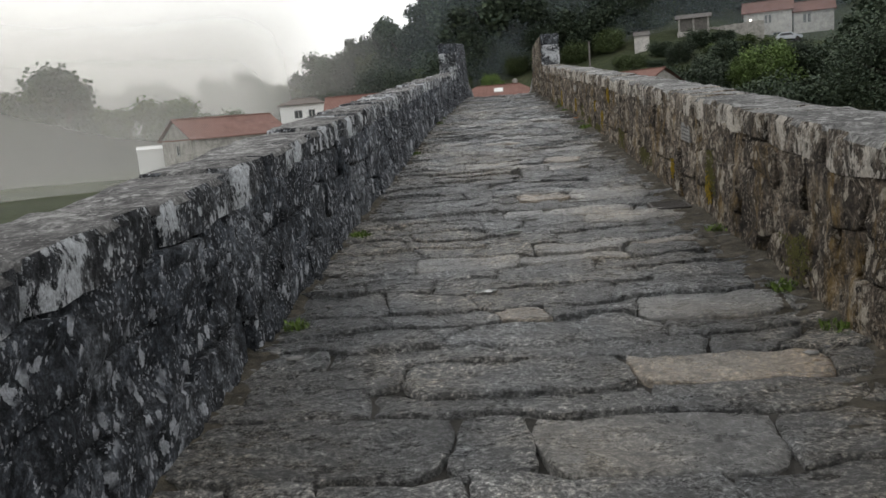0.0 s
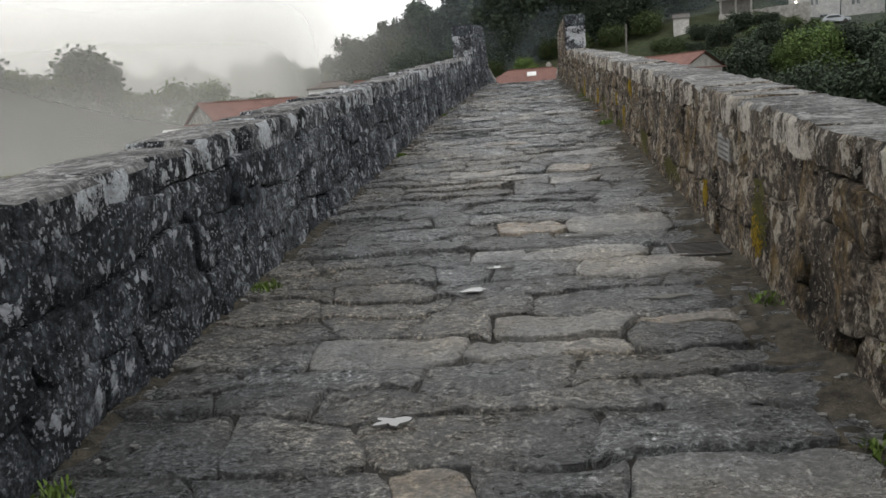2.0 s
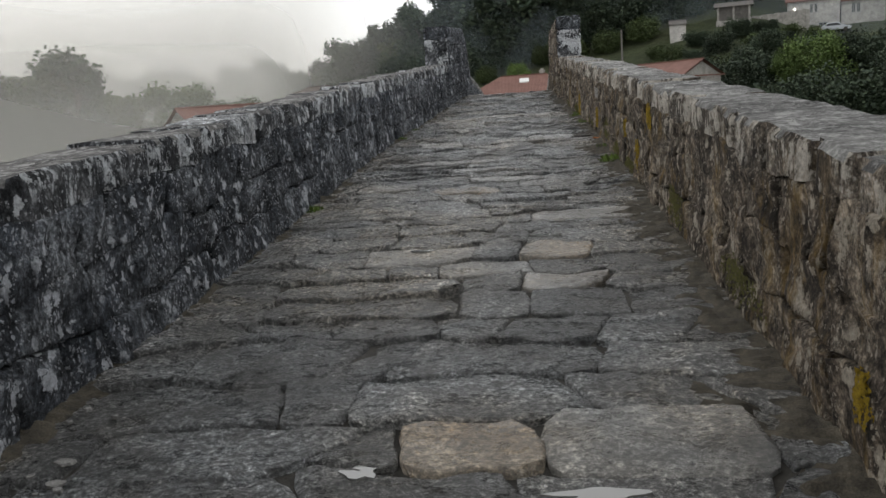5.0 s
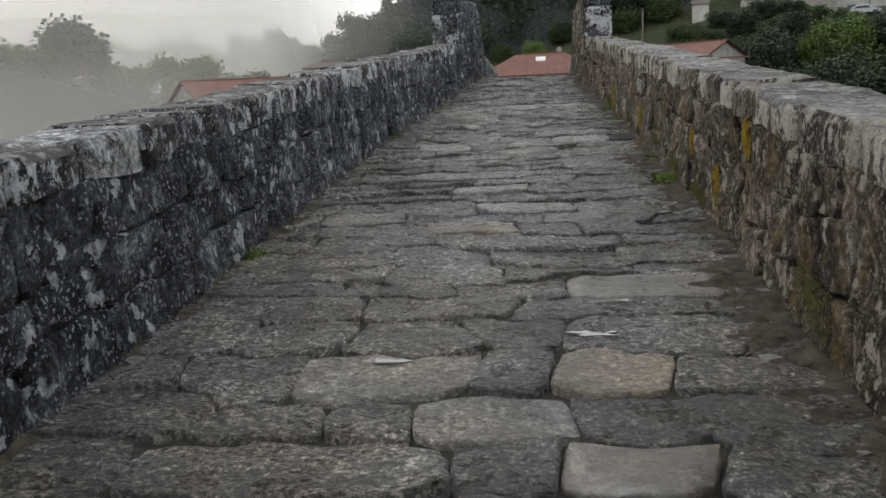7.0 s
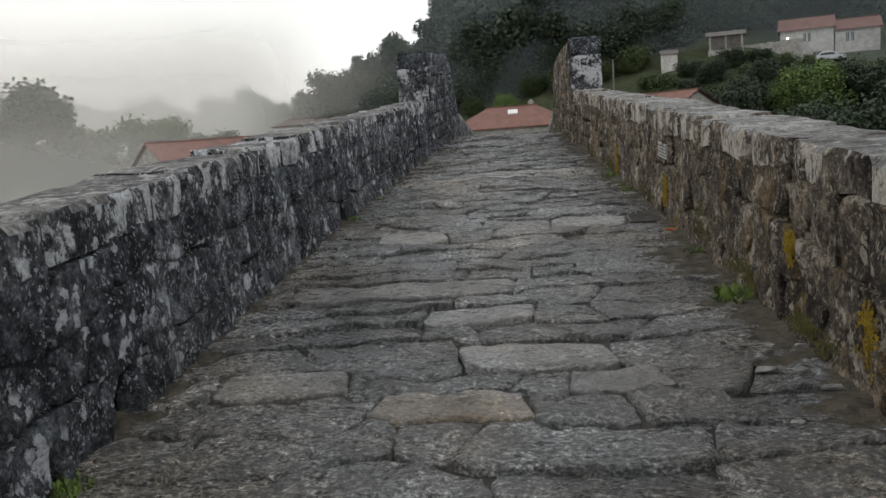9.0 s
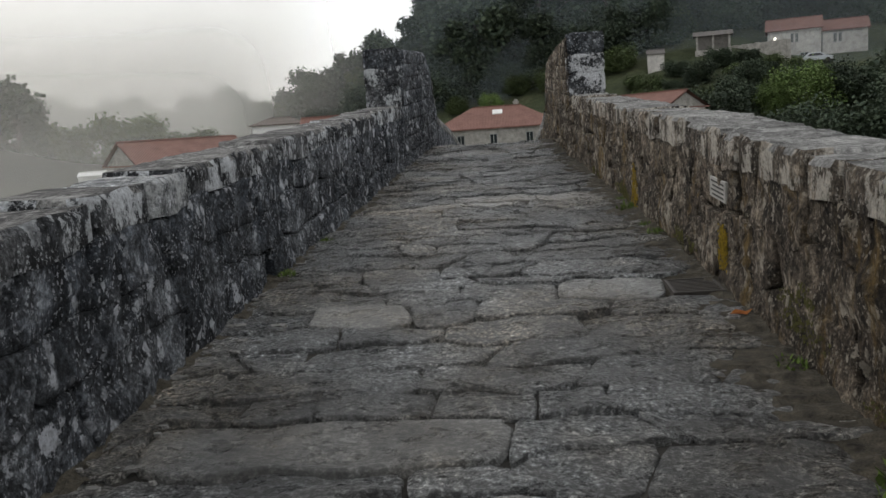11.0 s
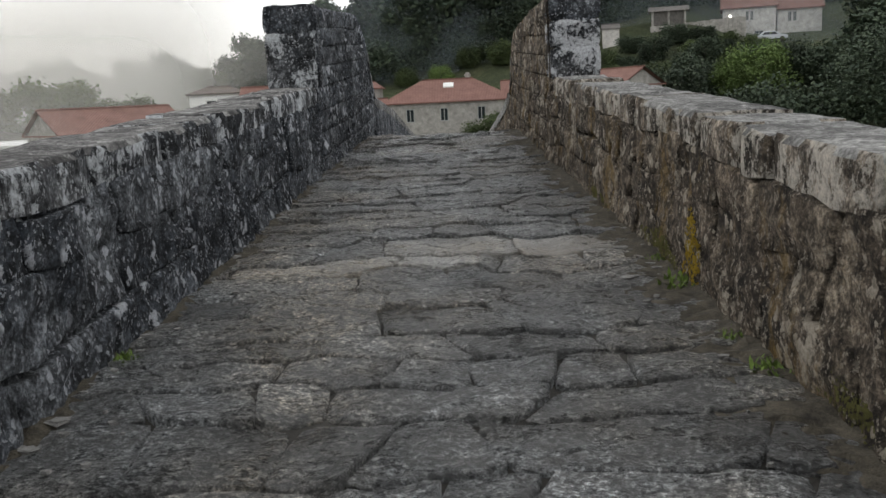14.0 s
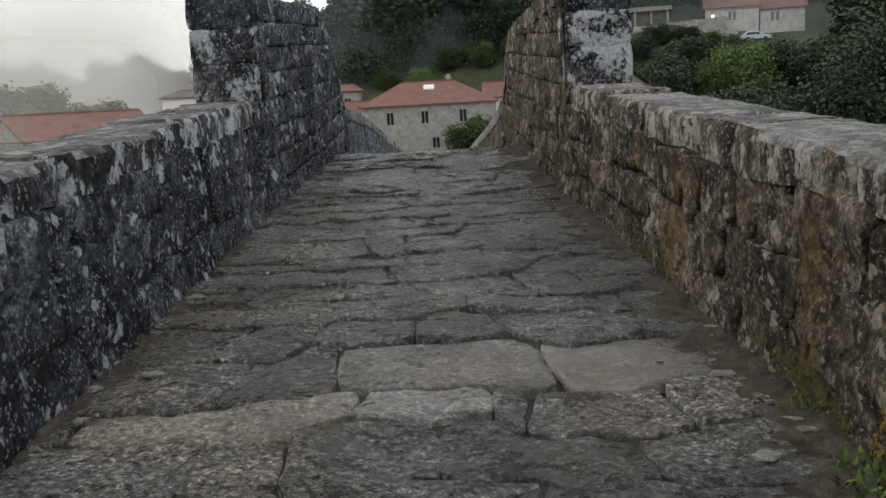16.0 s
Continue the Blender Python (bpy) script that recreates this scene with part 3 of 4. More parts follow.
def parked_car(cx, cy, z, turn):
    """A small silver hatchback with windows, wheels and lights."""
    top = new("car")
    top.matrix_world = pose(cx, cy, z, 0, 0, turn)
    side = ((-2.05, 0.35), (-2.05, 0.75), (-1.95, 0.92), (-1.3, 1.42), (0.35, 1.45), (1.05, 0.98), (1.95, 0.82), (2.08, 0.55), (2.08, 0.35))
    bm = bmesh.new()
    rings = []
    for y, k in ((-0.82, 0.94), (-0.72, 1.0), (0.72, 1.0), (0.82, 0.94)):
        rings.append([bm.verts.new((x * (1 if k == 1 else 0.985), y, 0.35 + (h - 0.35) * k)) for x, h in side])
    for a, b in zip(rings, rings[1:]):
        for i in range(len(side)):
            j = (i + 1) % len(side)
            bm.faces.new((a[i], a[j], b[j], b[i]))
    bm.faces.new(rings[0])
    bm.faces.new(rings[-1][::-1])
    part("body", bm, M_SILVER, top)
    for y in (-0.815, 0.815):
        bm = bmesh.new()
        v = [bm.verts.new((x, y + dy, h)) for dy in (-0.015, 0.015) for x, h in ((-1.5, 0.95), (0.75, 0.95), (0.25, 1.33), (-1.15, 1.3))]
        for f in ((0, 1, 2, 3), (7, 6, 5, 4), (0, 4, 5, 1), (1, 5, 6, 2), (2, 6, 7, 3), (3, 7, 4, 0)):
            bm.faces.new([v[i] for i in f])
        part("side_window", bm, M_GLASS, top)
        for x in (-1.3, 1.3):
            bm = bmesh.new()
            bmesh.ops.create_cone(bm, cap_ends=True, segments=16, radius1=0.32, radius2=0.32, depth=0.2, matrix=Matrix.Translation((x, y * 0.93, 0.32)) @ pose(0, 0, 0, 90))
            part("wheel", bm, M_IRON, top, "black tyre")
    for x, nm in ((2.07, "headlight"), (-2.05, "tail_light")):
        for y in (-0.55, 0.55):
            bm = bmesh.new()
            box(bm, x - 0.03, x + 0.03, y - 0.16, y + 0.16, 0.58, 0.72)
            part(nm, bm, M_FRAME if x > 0 else M_LEAFDEAD, top)
    return tagged(top, "small silver hatchback parked before the farmhouse", "car")


parked_car(48.8, 142.4, terrain(48.8, 142.4) + 0.02, -15)
lamp_top = new("wall_lamp")
lamp_top.matrix_world = pose(43.9, 146.4, 12.9)
bm = bmesh.new()
bmesh.ops.create_uvsphere(bm, u_segments=12, v_segments=8, radius=0.16)
part("globe", bm, M_GLOW, lamp_top, "lit white globe")
bm = bmesh.new()
box(bm, -0.05, 0.05, 0.14, 0.55, -0.05, 0.05)
part("bracket", bm, M_IRON, lamp_top)
tagged(lamp_top, "lit white globe lamp on the farmhouse corner", "wall lamp")
# small white shed on the slope
house("white_shed", "small pale rendered shed on the grassy slope", 25.0, 143, -8, 2.4, 3, 8.6, 11.6, 12.2, 0.0, [], M_PALESTONE, M_DARKWOOD, over=0.15, category="shed")
# long tiled house by the meadow to the west and its neighbours
house("farm_house", "long low stone house with a red tile roof in thin mist", -32.6, 97.0, 48, 12.5, 7.5, -4.0, 1.2, 3.3, 0.0, [(-3, -2.2, 2.6, 3.8)], M_HOUSE, None, [(-0.5, 0.5, 3.3, 4.5)])
house("white_house", "white rendered house with a low roof", -29.0, 124.0, 8, 6.4, 7, -3.5, 4.7, 5.5, 2.0, [(-1.2, 0.0, 6.2, 7.4), (0.9, 1.9, 6.2, 7.4)], M_WHITE, M_OLDTILE)
house("long_barn", "long low building with an orange tile roof", -19.0, 112.0, 5, 7.5, 7.5, -3.5, 2.9, 4.9, 0.0, [(-3, -2, 3, 4.2)], M_HOUSE)
# plain block added in place of a white frame beside the farm house
house("white_annex", "small white flat-roofed block in place of a white frame beside the farm house", -41.5, 96.5, 20, 3.4, 3, -4, 0.2, 0.5, 0.0, [], M_WHITE, M_WHITE, over=0.1, category="annex")


def granary(cx, cy, base, turn):
    """Raised granary on stone legs with slatted sides."""
    top = new("granary")
    top.matrix_world = pose(cx, cy, base, 0, 0, turn)
    bm = bmesh.new()
    box(bm, -2.6, 2.6, -1.2, 1.2, 0, 1.5)
    part("stone_base", bm, M_HOUSE, top)
    for x in (-2.3, 0, 2.3):
        bm = bmesh.new()
        box(bm, x - 0.15, x + 0.15, -1.25, -0.95, 1.5, 3.6)
        part("post", bm, M_HOUSE, top)
    bm = bmesh.new()
    box(bm, -2.4, 2.4, -0.9, 0.9, 1.5, 3.55)
    part("body", bm, M_DARKWOOD, top)
    for i in range(9):
        bm = bmesh.new()
        box(bm, -2.45, 2.45, -1.0, -0.9, 1.6 + i * 0.21, 1.74 + i * 0.21)
        part("slat", bm, M_DARKWOOD, top)
    bm = bmesh.new()
    for a, b in (((-2.9, -1.5, 3.5), (2.9, 0, 4.3)),):
        v = [bm.verts.new(p) for p in ((-2.9, -1.5, 3.55), (2.9, -1.5, 3.55), (2.9, 1.5, 3.55), (-2.9, 1.5, 3.55), (-2.9, 0, 4.3), (2.9, 0, 4.3))]
        for f in ((0, 1, 5, 4), (2, 3, 4, 5), (1, 2, 5), (3, 0, 4), (3, 2, 1, 0)):
            bm.faces.new([v[i] for i in f])
    part("roof", bm, M_DARKWOOD, top, "grey slab roof")
    return tagged(top, "raised grey granary with slatted wooden sides on stone base", "granary")


granary(33.6, 143.0, 10.2, -12)

bm = bmesh.new()
for i in range(14):
    x = 36.2 + i * 0.62
    box(bm, x, x + 0.617, 143.6 - i * 0.1, 144.1 - i * 0.1, 7.0, 12.1 + 0.05 * math.sin(i * 2.3) + 0.03 * i)
tagged(to_object("retaining_wall", bm, M_HOUSE), "grey stone retaining wall between granary and farmhouse", "garden wall", kind="structure")

pole_base = terrain(13.4, 118)
top = new("utility_pole")
top.matrix_world = pose(13.4, 118, pole_base)
bm = bmesh.new()
bmesh.ops.create_cone(bm, cap_ends=True, segments=10, radius1=0.16, radius2=0.11, depth=13.0, matrix=Matrix.Translation((0, 0, 6.5)))
part("mast", bm, M_DARKWOOD, top)
tagged(top, "plain grey utility pole standing behind the bridge", "utility pole")


# ---- trees and bushes ----
def tree_thing(name, seed, tall, spread, leaf, count, clump, trunk_frac=0.35, low=0.25):
    """A tapered trunk with limbs and a crown of many small leaf clumps gathered in lobes, with gaps."""
    rng = random.Random(seed)
    top = new(name)
    bm = bmesh.new()

    def limb(a, b, r0, r1):
        d = b - a
        m = Matrix.Translation((a + b) / 2) @ d.to_track_quat("Z", "Y").to_matrix().to_4x4()
        bmesh.ops.create_cone(bm, cap_ends=False, segments=7, radius1=r0, radius2=r1, depth=d.length, matrix=m)

    lobes = []
    h0 = tall * trunk_frac
    limb(Vector((0, 0, -0.6)), Vector((0.1, 0, h0)), tall * 0.026, tall * 0.018)
    limb(Vector((0.1, 0, h0)), Vector((0.0, 0.2, tall * 0.8)), tall * 0.018, tall * 0.006)
    for i in range(17):
        ang = i * 2.4 + rng.uniform(-0.4, 0.4)
        f = rng.uniform(low, 0.93)
        rad = spread * (0.35 + 0.65 * math.sin(math.pi * min(1, max(0.1, (f - low * 0.6) / (1.08 - low * 0.6))))) * rng.uniform(0.45, 0.85)
        c = Vector((rad * math.cos(ang), rad * math.sin(ang), tall * f))
        lobes.append((c, spread * rng.uniform(0.36, 0.58)))
        limb(Vector((0, 0, min(tall * 0.75, tall * f * 0.7))), c, tall * 0.009, tall * 0.002)
    part("trunk", bm, M_BARK, top, "grey bark")
    verts, faces = [], []
    for i in range(count):
        c, r = lobes[rng.randrange(len(lobes))]
        d = Vector((rng.gauss(0, 1), rng.gauss(0, 1), rng.gauss(0, 0.8))).normalized()
        p = c + d * r * (rng.random() ** 0.45) * rng.uniform(0.75, 1.15)
        if p.z < 0.15:
            p.z = rng.uniform(0.1, 0.5)
        s = clump * rng.uniform(0.55, 1.35)
        q = Euler((rng.uniform(-1, 1), rng.uniform(-1, 1), rng.uniform(0, 6.3))).to_matrix()
        b = len(verts)
        for x, y, z in ((-1, -0.3, 0), (0, -0.75, 0.25), (1, -0.2, -0.1), (0.75, 0.7, 0.2), (-0.6, 0.8, -0.2)):
            verts.append(tuple(p + q @ Vector((x * s, y * s, z * s))))
        faces.append((b, b + 1, b + 2))
        faces.append((b, b + 2, b + 3, b + 4))
    me = bpy.data.meshes.new("crown")
    me.from_pydata(verts, [], faces)
    me.materials.append(leaf)
    crown = new("crown", me)
    crown.parent = top
    return top


TREES = [tree_thing("tree", 11, 13, 4.6, M_LEAF_DARK, 4300, 0.29, 0.3, 0.16),
         tree_thing("tree", 12, 15, 5.2, M_LEAF_DARK, 4600, 0.31, 0.3, 0.2),
         tree_thing("tree", 13, 11, 4.6, M_LEAF_MID, 7500, 0.25, 0.25, 0.12),
         tree_thing("tree", 14, 17, 4.4, M_LEAF_DARK, 4300, 0.31, 0.4, 0.3)]
BUSHES = [tree_thing("bush", 21, 4.2, 2.6, M_LEAF_LIGHT, 9000, 0.085, 0.15, 0.08),
          tree_thing("bush", 22, 4.8, 3.2, M_LEAF_DARK, 5200, 0.14, 0.15, 0.06),
          tree_thing("bush", 23, 3.6, 3.0, M_LEAF_MID, 5000, 0.13, 0.15, 0.06),
          tree_thing("bush", 24, 4.8, 3.2, M_LEAF_DARK, 12000, 0.075, 0.15, 0.06)]
TLAB = ("dark green oak on the wooded hillside", "tall dark tree on the wooded hillside", "round green tree beside the misty meadow", "tall slender dark tree on the hillside")
BLAB = ("bright yellow-green bush on the slope", "dense dark green bush by the river bank", "green shrub on the grassy slope", "large dark green bush on the east bank")
for kit, labs, cat in ((TREES, TLAB, "tree"), (BUSHES, BLAB, "bush")):
    for o, lb in zip(kit, labs):
        tagged(o, lb, cat)
used = set()


def plant(kit, i, x, y, scale, label="", group="", z=None, wide=1.0):
    src = kit[i]
    zz = terrain(x, y) if z is None else z
    m = pose(x, y, zz - 0.15, 0, 0, rnd(0, 360))
    if (id(kit), i) not in used:
        used.add((id(kit), i))
        ob = src
        ob.matrix_world = m
    else:
        ob = copy_thing(src, m)
    ob.scale = (scale * wide, scale * wide, scale)
    return tagged(ob, label, group=group)


# hillside wood behind the village
for row, (y0, n, x0, x1) in enumerate(((157, 16, -20, 62), (166, 18, -24, 80), (178, 18, -25, 95), (194, 17, -26, 110), (214, 14, -20, 125), (242, 11, -4, 140))):
    for i in range(n):
        x = x0 + (x1 - x0) * (i + 0.5) / n + rnd(-2.2, 2.2)
        y = y0 + rnd(-5, 5)
        if 20 < x < 60 and y < 160:
            y += 12
        plant(TREES, random.choice((0, 1, 1, 3, 0)), x, y, rnd(1.0, 1.4) * (1.0 if x > -7 else 0.7), group="hillside wood")
for i in range(18):
    x = -42 + 1.1 * i + rnd(-1, 1)
    plant(TREES, random.choice((0, 1, 2)), x, 196 + rnd(-12, 14), rnd(0.85, 1.05) - 0.012 * (x + 42), "dark tree on the sloping shoulder of the wooded hill", "hill shoulder trees")
for i in range(26):
    plant(BUSHES, random.choice((1, 1, 2)), -28 + 3.6 * i + rnd(-1, 1), 153 + rnd(-2, 3) if not 30 < -28 + 3.6 * i < 60 else 160, rnd(1.0, 1.6), "dark undergrowth at the foot of the wood", "undergrowth")
for i in range(34):
    plant(TREES, random.choice((0, 2)), -98 + 1.82 * i + rnd(-1.5, 1.5), 196 + rnd(-16, 16), rnd(0.85, 1.15), "dim tree on the far slope behind the mist", "far slope trees")
# misty trees to the west
for x, y, i, s in ((-72, 121, 2, 1.35), (-66, 124, 0, 1.2), (-80, 118, 1, 1.1), (-63, 131, 2, 0.95), (-53, 130, 2, 1.05), (-88, 126, 2, 1.4), (-95, 120, 0, 1.3),
                   (-76, 134, 0, 1.2), (-47, 139, 2, 0.75), (-104, 130, 1, 1.3)):
    plant(TREES, i, x, y, s, "round green tree standing in morning mist", "misty meadow trees")
# bushes and trees on the east bank
for x, y, i, s in ((37.4, 115.5, 0, 1.5), (34.5, 117, 0, 1.0), (24.5, 108, 1, 1.0), (29, 104, 1, 1.0), (34, 103, 1, 1.2), (39.5, 101, 1, 1.3), (44, 96, 3, 2.0), (48, 103, 3, 2.2),
                   (50, 98, 3, 2.1), (27, 116, 1, 1.2), (31, 120, 1, 1.0), (42, 121, 1, 0.95), (46, 117, 1, 1.2), (28, 124, 2, 0.8), (21, 127, 2, 1.0), (15, 128, 2, 0.9), (37, 130, 2, 0.6), (22, 134, 2, 0.8),
                   (48, 126, 1, 0.7), (16, 150, 1, 1.5), (21, 152, 1, 1.7), (27, 151, 1, 1.6), (31, 154, 3, 1.9), (38, 152, 1, 1.6), (20, 146, 2, 1.0), (29, 133, 1, 0.7), (34, 127, 1, 0.75), (40, 125, 1, 0.7), (24, 121, 1, 1.0)):
    plant(BUSHES, i, x, y, s, group="east bank bushes")
for x, y, i, s in ((47, 108, 0, 0.95), (46.5, 100, 0, 0.85), (52, 112, 1, 0.9), (56, 104, 0, 1.1), (50, 92, 0, 0.95), (60, 120, 1, 1.0), (62, 138, 0, 0.9), (52, 84, 0, 0.75)):
    plant(TREES, i, x, y, s, "dark green tree on the east bank", "east bank trees")
for i in range(40):
    x, y = rnd(13, 46), rnd(118, 141)
    plant(BUSHES, random.choice((1, 1, 2)), x, y, rnd(0.3, 0.55), "low dark scrub on the grassy slope", "slope scrub", wide=1.5)
# shrubs behind the stone house
for x, y, i, s in ((-0.5, 146, 0, 0.75), (9, 147, 2, 0.9), (-6, 148, 2, 0.7), (-14, 146, 2, 0.8), (4, 150, 2, 0.9), (14, 146, 2, 0.9), (-20, 150, 1, 0.9), (4.9, 113.5, 2, 0.95), (7.2, 114.5, 2, 0.9), (-24, 140, 1, 1.0), (-34, 138, 1, 1.0), (-42, 146, 2, 1.1)):
    plant(BUSHES, i, x, y, s, group="village shrubs")


# ---- mist over the meadow, tinted haze before hill and sky ----
def mist_haze_sheet(radius, a0, a1, z0, z1, density, even=False, tone=(0.86, 0.84, 0.8, 1)):
    verts, faces, uvs = [], [], []
    n = 40
    for i in range(n + 1):
        a = radians(a0 + (a1 - a0) * i / n)
        for j, z in enumerate((z0, z1)):
            verts.append((radius * math.sin(a), radius * math.cos(a), z))
            uvs.append((i / n, float(j)))
    for i in range(n):
        faces.append((2 * i, 2 * i + 2, 2 * i + 3, 2 * i + 1))
    me = bpy.data.meshes.new("mist_bank")
    me.from_pydata(verts, [], faces)
    lay = me.uv_layers.new()
    for lp in me.loops:
        lay.data[lp.index].uv = uvs[lp.vertex_index]
    me.materials.append(mist_haze_mat("mist_and_haze", density, even, tone))
    return tagged(new("mist_bank", me), "thin translucent sheet painting in meadow mist and distance haze", "mist", kind="structure")


HAZE_BLUE = (0.62, 0.72, 0.78, 1)
mist_haze_sheet(88, -85, -8, -7, 11, 0.34)
mist_haze_sheet(116, -80, -4, -6, 28, 0.36)
mist_haze_sheet(156, -80, -2, -6, 28, 0.6)
mist_haze_sheet(176, -82, -1, -6, 42, 0.82)
# bluish tint sheet that paints distance haze over the wooded hill
mist_haze_sheet(150, -14, 60, -6, 110, 0.14, True, HAZE_BLUE)
# far veil added to grey the sky towards haze
mist_haze_sheet(245, -85, 4, -6, 125, 0.8, False, (0.9, 0.865, 0.82, 1))

# ---- things on the bridge ----
def plaque(y0, y1, z0, z1, mat, label):
    top = new("plaque")
    cy, cz = (y0 + y1) / 2, (z0 + z1) / 2
    x = inner(1, cy) - 0.002
    top.matrix_world = Matrix.Translation(lift(x, cy, cz)) @ pose(0, 0, 0, 4, 0, 0)
    hw, hh2 = (y1 - y0) / 2, (z1 - z0) / 2
    bm = bmesh.new()
    box(bm, -0.012, 0.09, -hw, hw, -hh2, hh2)
    bmesh.ops.bevel(bm, geom=bm.edges[:], offset=0.004, segments=1, affect="EDGES")
    part("plate", bm, mat, top)
    for i in range(4):
        bm = bmesh.new()
        z = hh2 * (0.62 - 0.42 * i)
        box(bm, -0.0145, -0.012, -hw * 0.82, hw * (0.8 - 0.18 * (i % 2)), z - 0.006, z + 0.006)
        part("text_line", bm, M_INK, top, "dark line of lettering")
    return tagged(top, label, "plaque")


plaque(8.06, 8.41, 0.48, 0.65, M_CHIP, "small dull stone-grey plate with lettering on the parapet")
plaque(18.8, 19.18, 0.46, 0.60, M_PLATE, "small cream plate with dark lettering on the parapet")


def grate(x0, x1, y0, y1):
    top = new("drain_grate")
    cx, cy = (x0 + x1) / 2, (y0 + y1) / 2
    top.matrix_world = Matrix.Translation(lift(cx, cy, table(DECK, cy) - 0.012)) @ pose(0, 0, 0, 4, 0, 0)
    w, d = (x1 - x0) / 2, (y1 - y0) / 2
    bm = bmesh.new()
    box(bm, -w, w, -d, -d + 0.02, 0, 0.035)
    box(bm, -w, w, d - 0.02, d, 0, 0.035)
    box(bm, -w, -w + 0.02, -d + 0.02, d - 0.02, 0, 0.035)
    box(bm, w - 0.02, w, -d + 0.02, d - 0.02, 0, 0.035)
    part("frame", bm, M_IRON, top)
    n = 9
    for i in range(n):
        bm = bmesh.new()
        y = -d + 0.02 + (2 * d - 0.04) * (i + 0.5) / n
        box(bm, -w + 0.02, w - 0.02, y - 0.008, y + 0.008, 0.012, 0.03)
        part("bar", bm, M_IRON, top)
    return tagged(top, "dark iron drain grate set in the paving", "drain grate")


GRATES = ((1.42, 1.79, 7.9, 8.24), (1.43, 1.76, 18.73, 19.07))
for g in GRATES:
    grate(*g)


def puddle(x, y, w, d, k):
    verts, faces = [], []
    n = 18
    for i in range(n):
        a = 2 * math.pi * i / n
        r = 0.85 + 0.8 * nz(math.cos(a) * 1.5 + k * 7, math.sin(a) * 1.5, k)
        verts.append(lift(x + w * r * math.cos(a), y + d * r * math.sin(a), table(DECK, y) + 0.0))
    z = sum(v.z for v in verts) / n
    top = [Vector((v.x, v.y, z)) for v in verts]
    low = [Vector((v.x, v.y, z - 0.008)) for v in verts]
    faces = [tuple(range(n))] + [(i, (i + 1) % n, n + (i + 1) % n, n + i) for i in range(n)]
    me = bpy.data.meshes.new("puddle")
    me.from_pydata([tuple(v) for v in top + low], [], faces)
    me.materials.append(M_WATER)
    return tagged(new("puddle", me), "small shallow puddle of rain water on the paving", "puddle", group="puddles")


PUDDLES = ((0.06, 8.86, 0.09, 0.06), (0.92, 8.69, 0.16, 0.045), (0.5, 8.34, 0.15, 0.05), (0.22, 7.92, 0.15, 0.05), (0.07, 7.39, 0.09, 0.06),
           (1.17, 7.12, 0.2, 0.06), (0.96, 12.97, 0.2, 0.04), (0.83, 12.49, 0.15, 0.06), (-0.14, 12.16, 0.12, 0.03), (-0.17, 5.57, 0.08, 0.07))
for k, (x, y, w, d) in enumerate(PUDDLES):
    puddle(x, y, w, d, k)


def moss_patch(y, z, hy, hz, k, mat, label, side=1):
    """A cushion of moss hanging on the wall: many small tufts."""
    rng = random.Random(100 + k)
    verts, faces = [], []
    x0 = inner(side, y)
    for i in range(420):
        a, r = rng.uniform(0, 6.28), rng.random() ** 0.6
        r *= 0.75 + 0.7 * nz(math.cos(a) * 1.6 + k * 3, math.sin(a) * 1.6)
        yy, zz = y + hy * r * math.cos(a) * (1 - 0.25 * math.sin(a)), z + hz * r * math.sin(a)
        s = rng.uniform(0.004, 0.009)
        c = lift(x0 - side * rng.uniform(0.0, 0.03), yy, zz)
        b = len(verts)
        for dx, dy, dz in ((0, -s, 0.3 * s), (-side * s * 1.2, 0, s * 1.1), (0, s, 0.2 * s), (-side * s * 0.8, 0.2 * s, -2.0 * s)):
            verts.append((c.x + dx, c.y + dy, c.z + dz))
        faces += [(b, b + 1, b + 3), (b + 1, b + 2, b + 3)]
    me = bpy.data.meshes.new("moss")
    me.from_pydata(verts, [], faces)
    me.materials.append(mat)
    return tagged(new("moss", me), label, "moss", kind="stuff")


for k, (y, z, hy, hz) in enumerate(((21.95, 0.13, 0.19, 0.22), (18.85, 0.16, 0.17, 0.21), (15.45, 0.38, 0.1, 0.13), (14.5, 0.18, 0.12, 0.18), (13.67, 0.66, 0.1, 0.14),
                                    (7.35, 0.16, 0.1, 0.16), (8.83, 0.12, 0.1, 0.12))):
    moss_patch(y, z, hy, hz, k, M_MOSS, "bright yellow moss hanging on the parapet")
for k, (y, z, hy, hz) in enumerate(((7.3, 0.3, 0.18, 0.2), (12.4, 0.1, 0.4, 0.2), (16.3, 0.0, 0.5, 0.12), (17.5, 0.1, 0.35, 0.2), (20.0, 0.0, 0.5, 0.1), (22.6, 0.0, 0.5, 0.1), (10.5, 0.05, 0.5, 0.16), (5.2, 0.1, 0.3, 0.2), (15.2, 0.0, 0.4, 0.1), (24.5, -0.02, 0.6, 0.08))):
    moss_patch(y, z, hy, hz, 50 + k, M_DRY, "olive brown moss at the foot of the parapet")


